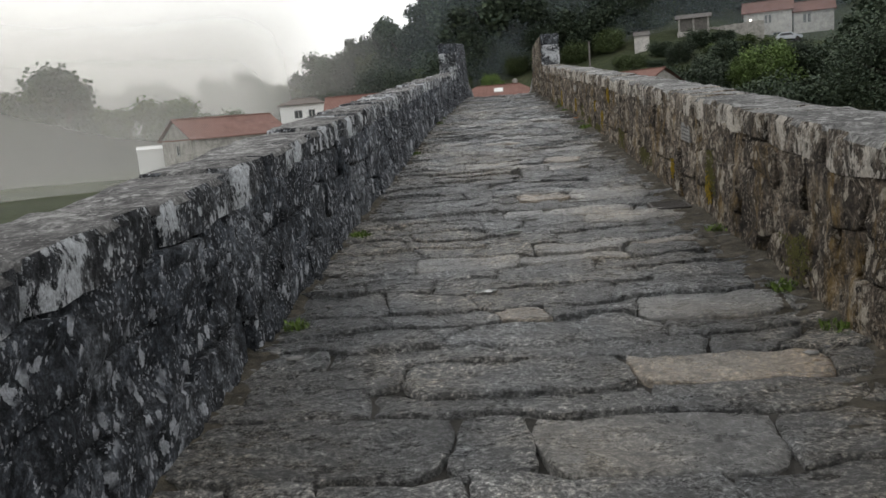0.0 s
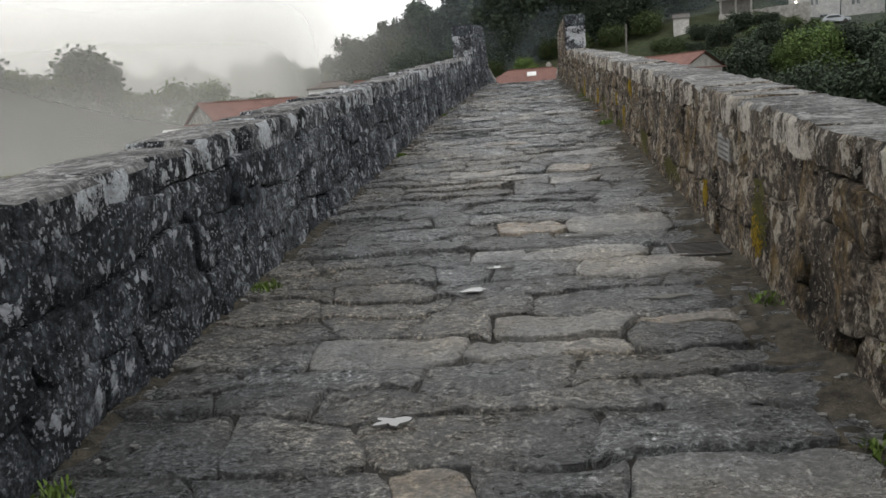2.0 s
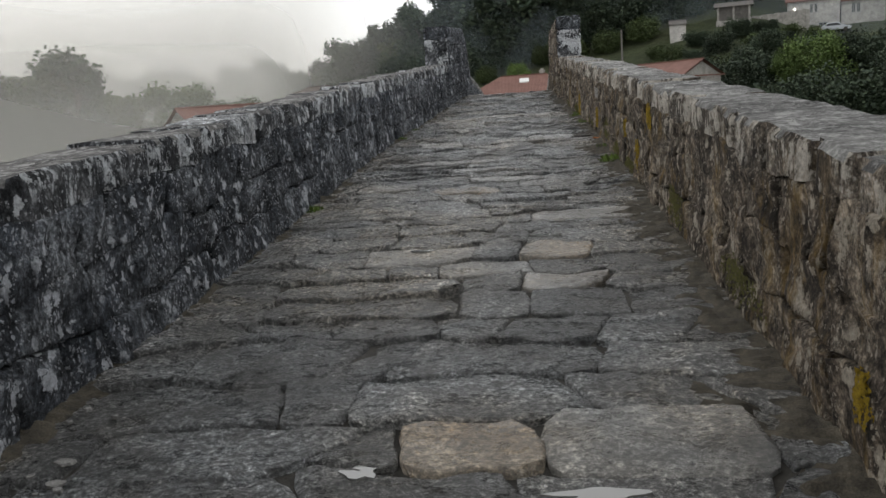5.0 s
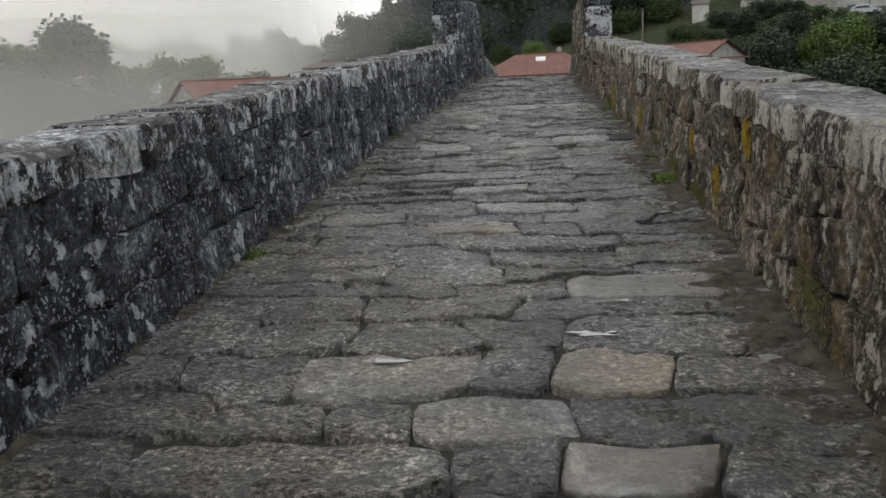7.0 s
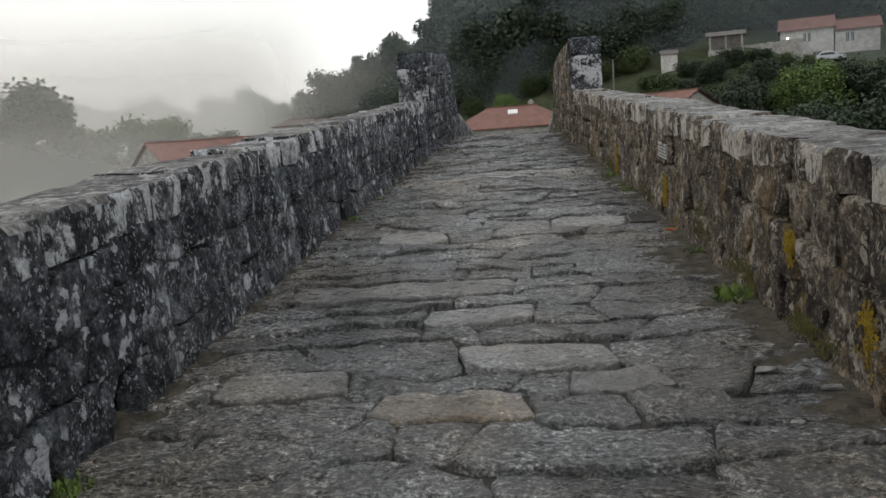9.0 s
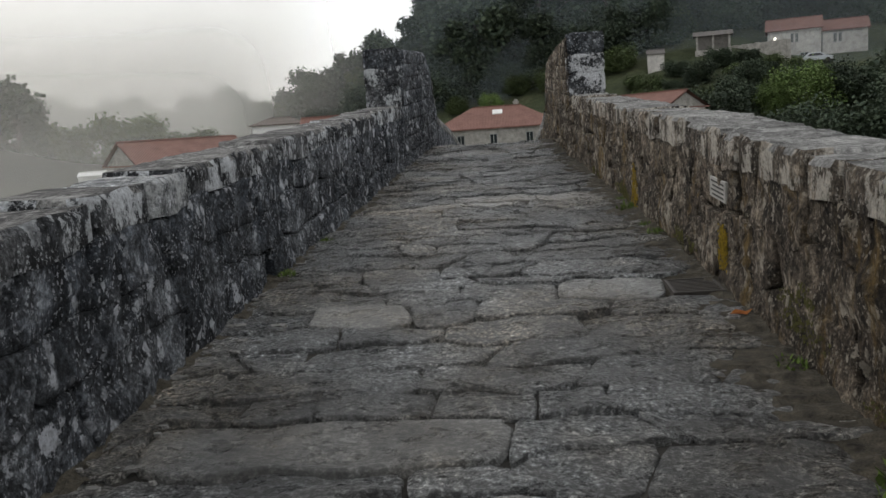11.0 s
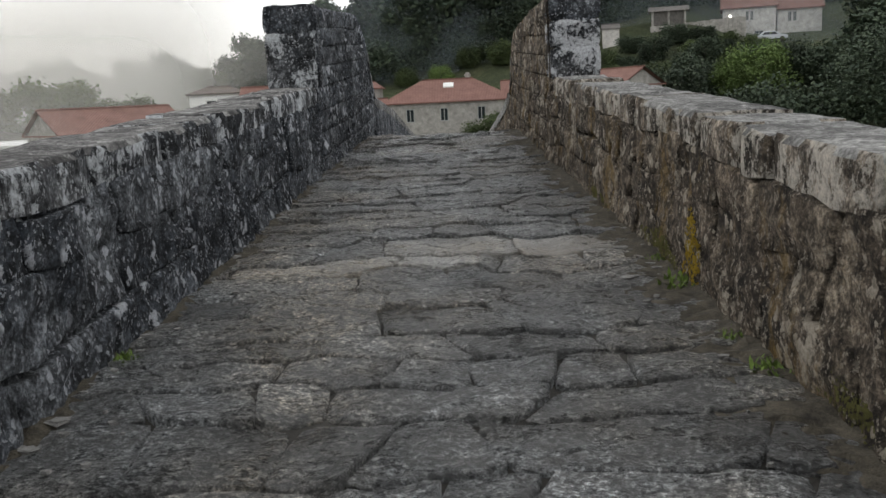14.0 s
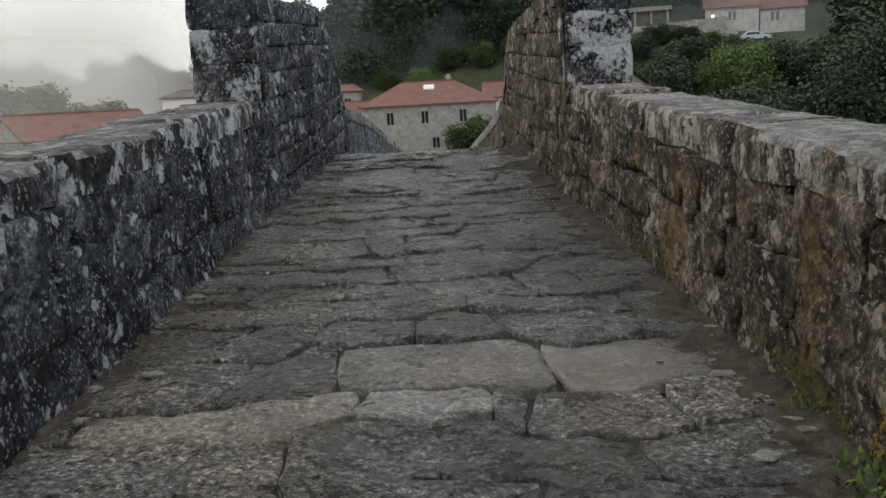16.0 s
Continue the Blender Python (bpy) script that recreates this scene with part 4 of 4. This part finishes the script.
def weed(x, y, s, k):
    rng = random.Random(300 + k)
    verts, faces = [], []
    for i in range(120):
        a, r = rng.uniform(0, 6.28), 1.15 * s * rng.random() ** 0.7
        c = lift(x + r * math.cos(a), y + r * math.sin(a), table(DECK, y) + 0.0)
        ln, wd = s * rng.uniform(0.25, 0.75), s * rng.uniform(0.04, 0.1)
        b, t = rng.uniform(0, 6.28), rng.uniform(0.3, 1.1)
        d = Vector((math.cos(b) * math.sin(t), math.sin(b) * math.sin(t), math.cos(t)))
        sd = Vector((-math.sin(b), math.cos(b), 0)) * wd
        q = len(verts)
        for p in (c - sd * 0.4, c + d * ln * 0.6 - sd, c + d * ln, c + d * ln * 0.6 + sd, c + sd * 0.4):
            verts.append(tuple(p))
        faces.append((q, q + 1, q + 2, q + 3, q + 4))
    me = bpy.data.meshes.new("weed")
    me.from_pydata(verts, [], faces)
    me.materials.append(M_TUFT)
    return tagged(new("weed", me), "small green weed growing at the foot of the parapet", "weed", kind="stuff")


for k, (x, y, s) in enumerate(((-1.43, 13.95, 0.1), (1.74, 16.16, 0.15), (1.76, 17.4, 0.1), (-1.4, 7.63, 0.1), (-1.38, 5.0, 0.08), (1.78, 4.42, 0.1), (1.74, 5.19, 0.1),
                               (1.68, 22.5, 0.08), (1.68, 21.98, 0.12), (-1.4, 19.83, 0.08), (1.72, 20.68, 0.1), (1.7, 21.09, 0.07), (-1.33, 21.1, 0.07), (1.78, 6.9, 0.1))):
    weed(x, y, s, k)



def dirt_edge(side, y0, y1):
    """Dirt washed against the foot of the parapet, thinning out raggedly over the stones."""
    verts, faces = [], []
    ny, nx = int((y1 - y0) / 0.04), 7
    for j in range(ny + 1):
        y = y0 + (y1 - y0) * j / ny
        wide = (0.44 if side > 0 else 0.15) * (0.75 + 0.9 * nz(y * 1.3, side * 3) + 0.5 * nz(y * 5, side * 7))
        wide = max(0.05, wide)
        for i in range(nx + 1):
            u = i / nx
            x = inner(side, y) + side * 0.06 - side * (0.06 + wide) * u
            z = table(DECK, y) + 0.035 * (1 - u) - 0.02 * u + 0.03 * nz(x * 9, y * 9, 5) + 0.022 * nz(x * 22, y * 22, 9)
            verts.append(tuple(lift(x, y, z)))
    w = nx + 1
    for j in range(ny):
        for i in range(nx):
            a = j * w + i
            faces.append((a, a + 1, a + w + 1, a + w))
    me = bpy.data.meshes.new("dirt")
    me.from_pydata(verts, [], faces)
    me.materials.append(M_DIRT)
    return tagged(new("dirt", me), "damp brown dirt gathered at the foot of the parapet", "dirt", kind="stuff")


dirt_edge(1, 1.5, 31)
dirt_edge(-1, 1.5, 31)


def stone_chips(side, y0, y1, count, k):
    """Pale flakes of stone and grit lying along the foot of the parapet."""
    rng = random.Random(700 + k)
    verts, faces = [], []
    for i in range(count):
        y = rng.uniform(y0, y1)
        x = inner(side, y) - side * (0.04 + 0.4 * rng.random() ** 1.8)
        c = lift(x, y, table(DECK, y) + 0.012 + 0.02 * nz(x * 4, y * 6, 1.5))
        s, turn = rng.uniform(0.006, 0.018) * (2.4 if rng.random() < 0.2 else 1.0), rng.uniform(0, 6.28)
        b, n = len(verts), 5
        for z, f in ((-0.014, 1.0), (0.0, 1.05), (0.1 * s, 0.8)):
            for q in range(n):
                a = turn + q * 2 * math.pi / n + rng.uniform(-0.3, 0.3)
                r = s * f * rng.uniform(0.7, 1.2)
                verts.append((c.x + 1.5 * r * math.cos(a), c.y + r * math.sin(a), c.z + z))
        faces.append(tuple(range(b + 2 * n, b + 3 * n)))
        faces += [(b + o + q, b + o + (q + 1) % n, b + o + n + (q + 1) % n, b + o + n + q) for o in (0, n) for q in range(n)]
    me = bpy.data.meshes.new("stone_chips")
    me.from_pydata(verts, [], faces)
    me.materials.append(M_CHIP)
    return tagged(new("stone_chips", me), "pale stone chips scattered at the foot of the parapet", "stone chips", kind="stuff")


for k, (side, y0, y1, count) in enumerate(((-1, 3.6, 9.5, 60), (-1, 10.5, 14.0, 40), (-1, 14.2, 20.5, 100), (-1, 20.5, 25, 40), (1, 3.5, 7.6, 40), (1, 11, 16, 40), (1, 19.4, 24, 50))):
    stone_chips(side, y0, y1, count, k)

bm = bmesh.new()
c = lift(1.7, 18.21, -0.085)
leaf_v = [bm.verts.new(c + Vector(p)) for p in ((-0.06, 0, 0.01), (-0.02, 0.035, 0.03), (0.04, 0.03, 0.015), (0.07, 0, 0.035), (0.03, -0.03, 0.01), (-0.03, -0.035, 0.025), (0, 0, 0.008))]
for i in range(6):
    bm.faces.new((leaf_v[i], leaf_v[(i + 1) % 6], leaf_v[6]))
bmesh.ops.solidify(bm, geom=bm.faces[:], thickness=0.002)
tagged(to_object("fallen_leaf", bm, M_LEAFDEAD), "curled orange fallen leaf lying on the paving", "leaf")

# ---- stones of the paving ----
random.seed(7)
# stones that stand out: x from, x to, y from, y to
WORN = ((0.14, 1.07, 2.96, 3.51), (0.78, 1.66, 4.74, 5.27), (-0.73, 0.1, 6.16, 6.59), (0.22, 0.95, 6.27, 6.88), (0.22, 1.01, 6.46, 6.88),
        (0.75, 1.72, 7.62, 7.97), (-0.01, 1.28, 8.02, 8.39), (0.75, 1.58, 8.81, 9.37), (0.06, 0.71, 11.38, 11.81), (-0.53, 0.28, 11.8, 12.24),
        (0.6, 1.08, 14.75, 15.1), (-1.2, -0.51, 14.88, 15.28), (0.04, 0.86, 15.05, 15.56), (-0.23, 0.46, 15.87, 16.43),
        (-1.26, 0.34, 16.45, 17.27), (-0.92, -0.27, 18.41, 18.8), (0.72, 1.43, 18.74, 19.23), (-1.22, -0.07, 22.54, 22.84),
        (-0.1, 0.5, 22.62, 22.91), (-0.19, 0.78, 22.92, 23.49), (-0.35, 0.17, 23.47, 23.84))
OCHRE = ((0.71, 1.55, 3.58, 4.17), (-0.08, 0.23, 4.86, 5.17), (1.02, 1.56, 6.46, 6.81), (0.16, 0.73, 8.84, 9.25), (0.63, 1.15, 11.83, 12.28),
         (-0.33, 0.41, 14.53, 14.95))
BROWN = ((0.64, 1.19, 11.07, 11.41), (0.72, 1.64, 13.03, 13.61), (0.9, 1.52, 22.88, 23.37))
GREY_SOUTH = ((-0.28, 0.06, 3, 3.6), (-1.52, -0.29, 3.02, 3.87), (-0.54, 0.59, 3.65, 4.25), (-1.2, -0.58, 3.92, 4.33), (-0.09, 0.64, 5.73, 6.2),
              (0.99, 1.53, 6.26, 6.78), (-0.87, -0.07, 6.94, 7.56), (-0.12, 0.78, 6.97, 7.49), (-0.86, -0.17, 7.08, 7.65), (0.81, 1.27, 7.32, 7.55),
              (-0.21, 0.17, 7.58, 7.99), (-0.91, 0.26, 10.59, 11.34), (-0.98, 0.26, 11, 11.41), (0.29, 0.71, 11.02, 11.34))
GREY_NORTH = ((-0.81, -0.29, 11.44, 11.72), (0.32, 0.63, 11.83, 12.3), (-0.95, -0.38, 12.23, 12.71), (-0.39, 0.35, 13.08, 13.74),
              (0.47, 0.87, 14.42, 14.75), (-0.04, 0.81, 17.98, 18.39), (-0.66, -0.03, 18.01, 18.37), (1.01, 1.34, 18.37, 18.66),
              (0.15, 1.01, 18.42, 18.82), (0.02, 0.71, 18.85, 19.22), (-0.74, -0.15, 19.32, 19.85), (-0.89, -0.09, 21.7, 22.05),
              (-0.1, 0.59, 21.85, 22.3), (-0.63, -0.3, 22.15, 22.48), (0.63, 1.23, 22.29, 22.76))
KNOWN = ([(q, M_PALE) for q in WORN] + [(q, M_OCHRE) for q in OCHRE] + [(q, M_BROWN) for q in BROWN] + [(q, M_DECK) for q in GREY_SOUTH + GREY_NORTH])
EDGES = sorted(e for q, _ in KNOWN for e in q[2:])
rows = [-3.5]
while rows[-1] < 33.5:
    ahead = [e for e in EDGES if rows[-1] + 0.25 < e < rows[-1] + 0.52]
    if ahead:
        best = max(ahead, key=lambda e: sum(abs(e - o) < 0.07 for o in ahead))
        near_by = [e for e in ahead if abs(e - best) < 0.07]
        rows.append(sum(near_by) / len(near_by))
    else:
        rows.append(rows[-1] + random.choice((0.24, 0.3, 0.34, 0.4, 0.46, 0.36)) * rnd(0.9, 1.1))

# each standing-out stone goes to the course that lies nearest, and bends that course's joints to its own edges
in_course, bends = {}, {}
for q, mat in KNOWN:
    mid = (q[2] + q[3]) / 2
    i = min(range(len(rows) - 1), key=lambda r: abs((rows[r] + rows[r + 1]) / 2 - mid))
    if any(q[0] < o[1] - 0.04 and q[1] > o[0] + 0.04 for o, _ in in_course.get(i, ())):
        continue
    in_course.setdefault(i, []).append((q, mat))
    for r, e in ((i, q[2]), (i + 1, q[3])):
        bends.setdefault(r, []).append((q[0], q[1], max(-0.1, min(0.1, e - rows[r]))))


def seam(i, x):
    y = 0.15 * nz(x * 1.0, i * 3.7) + 0.02 * nz(x * 4.6, i * 5.1)
    for x0, x1, d in bends.get(i, ()):
        w = smooth(x0 - 0.12, x0 + 0.03, x) * (1 - smooth(x1 - 0.03, x1 + 0.12, x))
        y += (d - y) * w
    return rows[i] + y + 0.03 * nz(x * 3.6, i * 5.1) + 0.02 * nz(x * 11, i * 2.3)


rest_v, rest_f = [], []
for i in range(len(rows) - 1):
    ym = (rows[i] + rows[i + 1]) / 2
    lo, hi = inner(-1, ym) - 0.02, inner(1, ym) + 0.02
    marked = sorted(in_course.get(i, []), key=lambda m: m[0][0])
    cuts, paint, fixed = [lo], {}, set()
    for (fx0, fx1, _, _), mat in marked + [((hi, hi, 0, 0), None)]:
        fx0 = max(lo, min(hi, fx0))
        if fx0 - cuts[-1] > 0.12:
            while fx0 - cuts[-1] > 1.0:
                cuts.append(cuts[-1] + min(random.choice((0.35, 0.5, 0.65, 0.8, 1.0)) * rnd(0.85, 1.15), fx0 - cuts[-1] - 0.25))
            if fx0 - cuts[-1] > 0.75 and random.random() < 0.6:
                cuts.append(cuts[-1] + (fx0 - cuts[-1]) * rnd(0.35, 0.65))
            cuts.append(fx0)
        elif mat is None:
            cuts[-1] = hi
        if mat:
            paint[len(cuts) - 1] = mat
            fixed |= {len(cuts) - 1, len(cuts)}
            cuts.append(min(hi, fx1))
    skew = [0.0] + [rnd(-0.13, 0.13) * (0.35 if c in fixed else 1.0) for c in range(1, len(cuts) - 1)] + [0.0]
    for a in range(len(cuts) - 1):
        x0, x1, s0, s1 = cuts[a], cuts[a + 1], skew[a], skew[a + 1]
        xc = (x0 + x1) / 2
        if any(g[0] - 0.03 < xc < g[1] + 0.03 and g[2] - 0.12 < ym < g[3] + 0.12 for g in GRATES):
            ym_grate = True
        else:
            ym_grate = False
        up, tx, ty = rnd(-0.006, 0.009), rnd(-0.012, 0.012), rnd(-0.017, 0.008)
        gap = rnd(0.001, 0.007)
        rc, bite = rnd(0.0, 0.6) + (1.1 if a in paint else 0.0), rnd(0, 50)
        wet = any(abs(p[0] - xc) < (x1 - x0) / 2 + p[2] and abs(p[1] - ym) < 0.28 for p in PUDDLES)
        if ym_grate:
            up, tx, ty = -0.028, 0.0, 0.0
        if wet:
            up, tx, ty = -0.004, 0.004, 0.0

        def fn(u, v, w, x0=x0, x1=x1, s0=s0, s1=s1, up=up, tx=tx, ty=ty, gap=gap, i=i, wet=wet, rc=rc, bite=bite):
            xa, xb = x0 + s0 * (v - 0.5) * 2 + gap, x1 + s1 * (v - 0.5) * 2 - gap
            x = xa + (xb - xa) * u
            ya, yb = seam(i, x) + gap, seam(i + 1, x) - gap
            y = ya + (yb - ya) * v
            x += 0.022 * nz(y * 6, x0 * 9, bite)
            e = (abs(2 * u - 1) ** 6) * rc * 0.16
            y += (0.5 * (ya + yb) - y) * e
            z = table(DECK, y) + up + tx * (2 * u - 1) + ty * (2 * v - 1)
            z += 0.024 * nz(x * 4, y * 6, 1.5) + 0.014 * nz(x * 11, y * 14, 4) + 0.008 * nz(x * 23, y * 27, 8)
            if w < 0.5:
                z = table(DECK, y) - 0.06
            elif w < 0.95:
                z -= 0.012
            return lift(x, y, z)

        near = 1.8 < ym < 23.6
        v, f = ([], []) if near else (rest_v, rest_f)
        stone_geo(v, f, fn, 10 if x1 - x0 > 0.7 else 6, 5, 0.03, 0.8)
        if near:
            mat = paint.get(a, M_DECK)
            stone_object("stone", v, f, mat, floor)
far_stones = stone_object("paving_stones", rest_v, rest_f, M_DECK, floor)
tagged(far_stones, "worn grey granite paving stones", kind="stuff")

# ---- stones of the parapets ----
random.seed(21)
LIME = (12.35, 17.9)
for side in (-1, 1):
    wall = walls[side]
    body, cap = (M_WALL_L, M_CAP_L) if side < 0 else (M_WALL_R, M_CAP_R)
    deep_v, deep_f = [], []

    def face_stone(y0, y1, lev0, lev1, near, mat, proud, jog=1.0):
        """lev0, lev1: functions of y for the bed joints."""
        sk0, sk1 = rnd(-0.15, 0.15), rnd(-0.15, 0.15)
        d0, d1 = rnd(-0.03, 0.03), rnd(-0.02, 0.04)

        def fn(u, v, w):
            ya, yb = y0 + sk0 * (v - 0.5) + 0.004, y1 + sk1 * (v - 0.5) - 0.004
            y = ya + (yb - ya) * u
            za, zb = lev0(y) + d0 * jog, lev1(y) + d1 * jog
            z = za + (zb - za) * v
            out = proud + 0.035 * nz(y * 3.1, z * 3.7, side * 5) + 0.026 * nz(y * 9, z * 10, side * 9) + 0.014 * nz(y * 21, z * 22, side * 3)
            lean = 0.05 * max(0.0, 0.3 - z)
            if w < 0.5:
                out = -0.1
            elif w < 0.95:
                out -= 0.014
            return lift(inner(side, y) - side * (out + lean), y, z)

        v, f = ([], []) if near else (deep_v, deep_f)
        stone_geo(v, f, fn, 7, 5, 0.035, 0.8)
        if near:
            stone_object("stone", v, f, mat, wall)

    # courses: bottom, middle, upper
    def bed(k, y):
        lo = table(DECK, y) - 0.05
        hi = table(TOP_L if side < 0 else TOP_R, y) - 0.2
        return lo + (hi - lo) * (0.0, 0.36, 0.68, 1.0)[k] + (0.11 * nz(y * 0.9, k * 4.3, side) + 0.05 * nz(y * 3.3, k * 2.9, side) if 0 < k < 3 else (0.05 * nz(y * 1.4, 7.7, side) + 0.025 * nz(y * 5.2, 3.3, side) if k == 3 else 0.0))

    for k in range(3):
        y = -3.0
        while y < 26.9:
            y2 = min(26.95, y + random.choice((0.3, 0.42, 0.55, 0.7, 0.85)) * rnd(0.85, 1.15) * (1.15, 1.0, 0.9)[k])
            if 26.95 - y2 < 0.15:
                y2 = 26.95
            gap = [h for h in HOLES[side] if k == 0 and y - 0.15 < h - 0.1 < y2]
            if gap and y < gap[0] - 0.1 - 0.02:
                y2 = gap[0] - 0.1
            elif gap:
                y = gap[0] + 0.1
                y2 = y + 0.55
            face_stone(y, y2, lambda q, k=k: bed(k, q), lambda q, k=k: bed(k + 1, q), 2.2 < y, body, rnd(-0.012, 0.016))
            y = y2
    # capping slabs
    y = -3.0
    while y < 26.85:
        y2 = min(26.9, y + random.choice((0.45, 0.6, 0.8, 1.0, 0.35)) * rnd(0.9, 1.1))
        if 26.9 - y2 < 0.2:
            y2 = 26.9
        lip, up, tl = rnd(-0.01, 0.012), rnd(-0.012, 0.014), rnd(-0.012, 0.012)

        def fn(u, v, w, y=y, y2=y2, lip=lip, up=up, tl=tl):
            yy = y + 0.005 + (y2 - y - 0.01) * u
            x = inner(side, yy) + side * (-lip + (WIDE + lip + 0.02) * v)
            top = table(TOP_L if side < 0 else TOP_R, yy) + up + tl * (2 * u - 1) + 0.014 * nz(yy * 4, x * 5, 2) + 0.007 * nz(yy * 12, x * 12, 7)
            z = top
            if w < 0.5:
                z = bed(3, yy) + 0.003
            elif w < 0.95:
                z = top - 0.035
            x += -side * 0.014 * nz(yy * 6, z * 6, 3)
            return lift(x, yy, z)

        v, f = [], []
        stone_geo(v, f, fn, 6, 4, 0.045, 0.8)
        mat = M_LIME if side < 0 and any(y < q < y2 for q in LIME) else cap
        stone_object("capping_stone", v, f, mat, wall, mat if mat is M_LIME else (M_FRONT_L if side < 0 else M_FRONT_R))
        y = y2
    # raised end beyond the pillar, in courses, with the sweep down
    for k in range(9):
        lev = (-0.2, 0.1, 0.36, 0.62, 0.9, 1.14, 1.38, 1.6, 1.78)[k]
        nxt = (0.1, 0.36, 0.62, 0.9, 1.14, 1.38, 1.6, 1.78, 2.0)[k]
        y = 26.93
        while y < 33.0:
            y2 = y + rnd(0.35, 0.75)
            if k == 0:
                y2 = y + rnd(0.5, 0.9)

            def low(q, lev=lev):
                return min(lev + 0.02 * nz(q * 1.5, lev * 7), wall_top(side, q) - 0.012)

            def high(q, nxt=nxt):
                return min(nxt + 0.02 * nz(q * 1.5, nxt * 7), wall_top(side, q) - 0.004)

            if high((y + y2) / 2) - low((y + y2) / 2) > 0.06:
                face_stone(y, y2, low, high, True, body, rnd(-0.01, 0.015), 0.0)
            y = y2
    ob = stone_object("rear_stones", deep_v, deep_f, body, wall)
    tagged(ob, "lichened granite stones", kind="stuff")

    # end face and capping of the raised part, as one rough run of slabs
    for k, (z0, z1) in enumerate(((0.9, 1.25), (1.25, 1.55), (1.55, 1.85 if side < 0 else 1.88))):
        def fn(u, v, w, z0=z0, z1=z1):
            x = inner(side, 26.9) + side * (-0.01 + (WIDE + 0.02) * u)
            z = z0 - 0.02 + (z1 - z0 + 0.02) * v + 0.03 * nz(x * 5, z0 * 3, side)
            yy = 26.9 - (0.03 + 0.045 * nz(x * 4, z * 4, side) + 0.015 * nz(x * 11, z * 11, 3))
            if w < 0.5:
                yy = 27.3
            elif w < 0.95:
                yy += 0.012
            return lift(x, yy, z)
        v, f = [], []
        stone_geo(v, f, fn, 5, 4, 0.05, 0.8)
        stone_object("pillar_stone", v, f, (M_PILLAR if side > 0 else M_FRONT_L) if k < 2 else M_WALL_L, wall)
    y = 26.9
    while y < 71:
        y2 = y + (0.45 if y < 34 else 1.6)

        def fn(u, v, w, y=y, y2=y2):
            yy = y + 0.004 + (y2 - y - 0.008) * u
            x = inner(side, yy) + side * (-0.015 + (WIDE + 0.03) * v)
            z = wall_top(side, yy) + 0.012 * nz(yy * 5, x * 5, 6)
            if w < 0.5:
                z -= 0.2
            elif w < 0.95:
                z -= 0.03
            return lift(x, yy, z)
        v, f = [], []
        stone_geo(v, f, fn, 4, 4, 0.05, 0.8)
        stone_object("capping_stone", v, f, cap if y > 31.8 else body, wall)
        y = y2
    # plain faces of the descending parapet
    bm = bmesh.new()
    strip(bm, [33 + 0.5 * i for i in range(78)], lambda y: [
        lift(inner(side, y) + side * 0.01, y, table(DECK, y) - 0.1), lift(inner(side, y) + side * (WIDE - 0.01), y, table(DECK, y) - 0.1),
        lift(inner(side, y) + side * (WIDE - 0.01), y, wall_top(side, y) - 0.06), lift(inner(side, y) + side * 0.01, y, wall_top(side, y) - 0.06)])
    part("descending_face", bm, body, wall)
    # outer face
    bm = bmesh.new()
    strip(bm, sorted([-4 + 0.5 * i for i in range(74)] + [26.94, 26.96]), lambda y: [
        lift(inner(side, y) + side * (WIDE - 0.03), y, table(DECK, y) - 0.12), lift(inner(side, y) + side * WIDE, y, table(DECK, y) - 0.12),
        lift(inner(side, y) + side * WIDE, y, min(wall_top(side, y), wall_top(side, y + 0.4)) - 0.07), lift(inner(side, y) + side * (WIDE - 0.03), y, min(wall_top(side, y), wall_top(side, y + 0.4)) - 0.07)])
    part("outer_face", bm, body, wall)
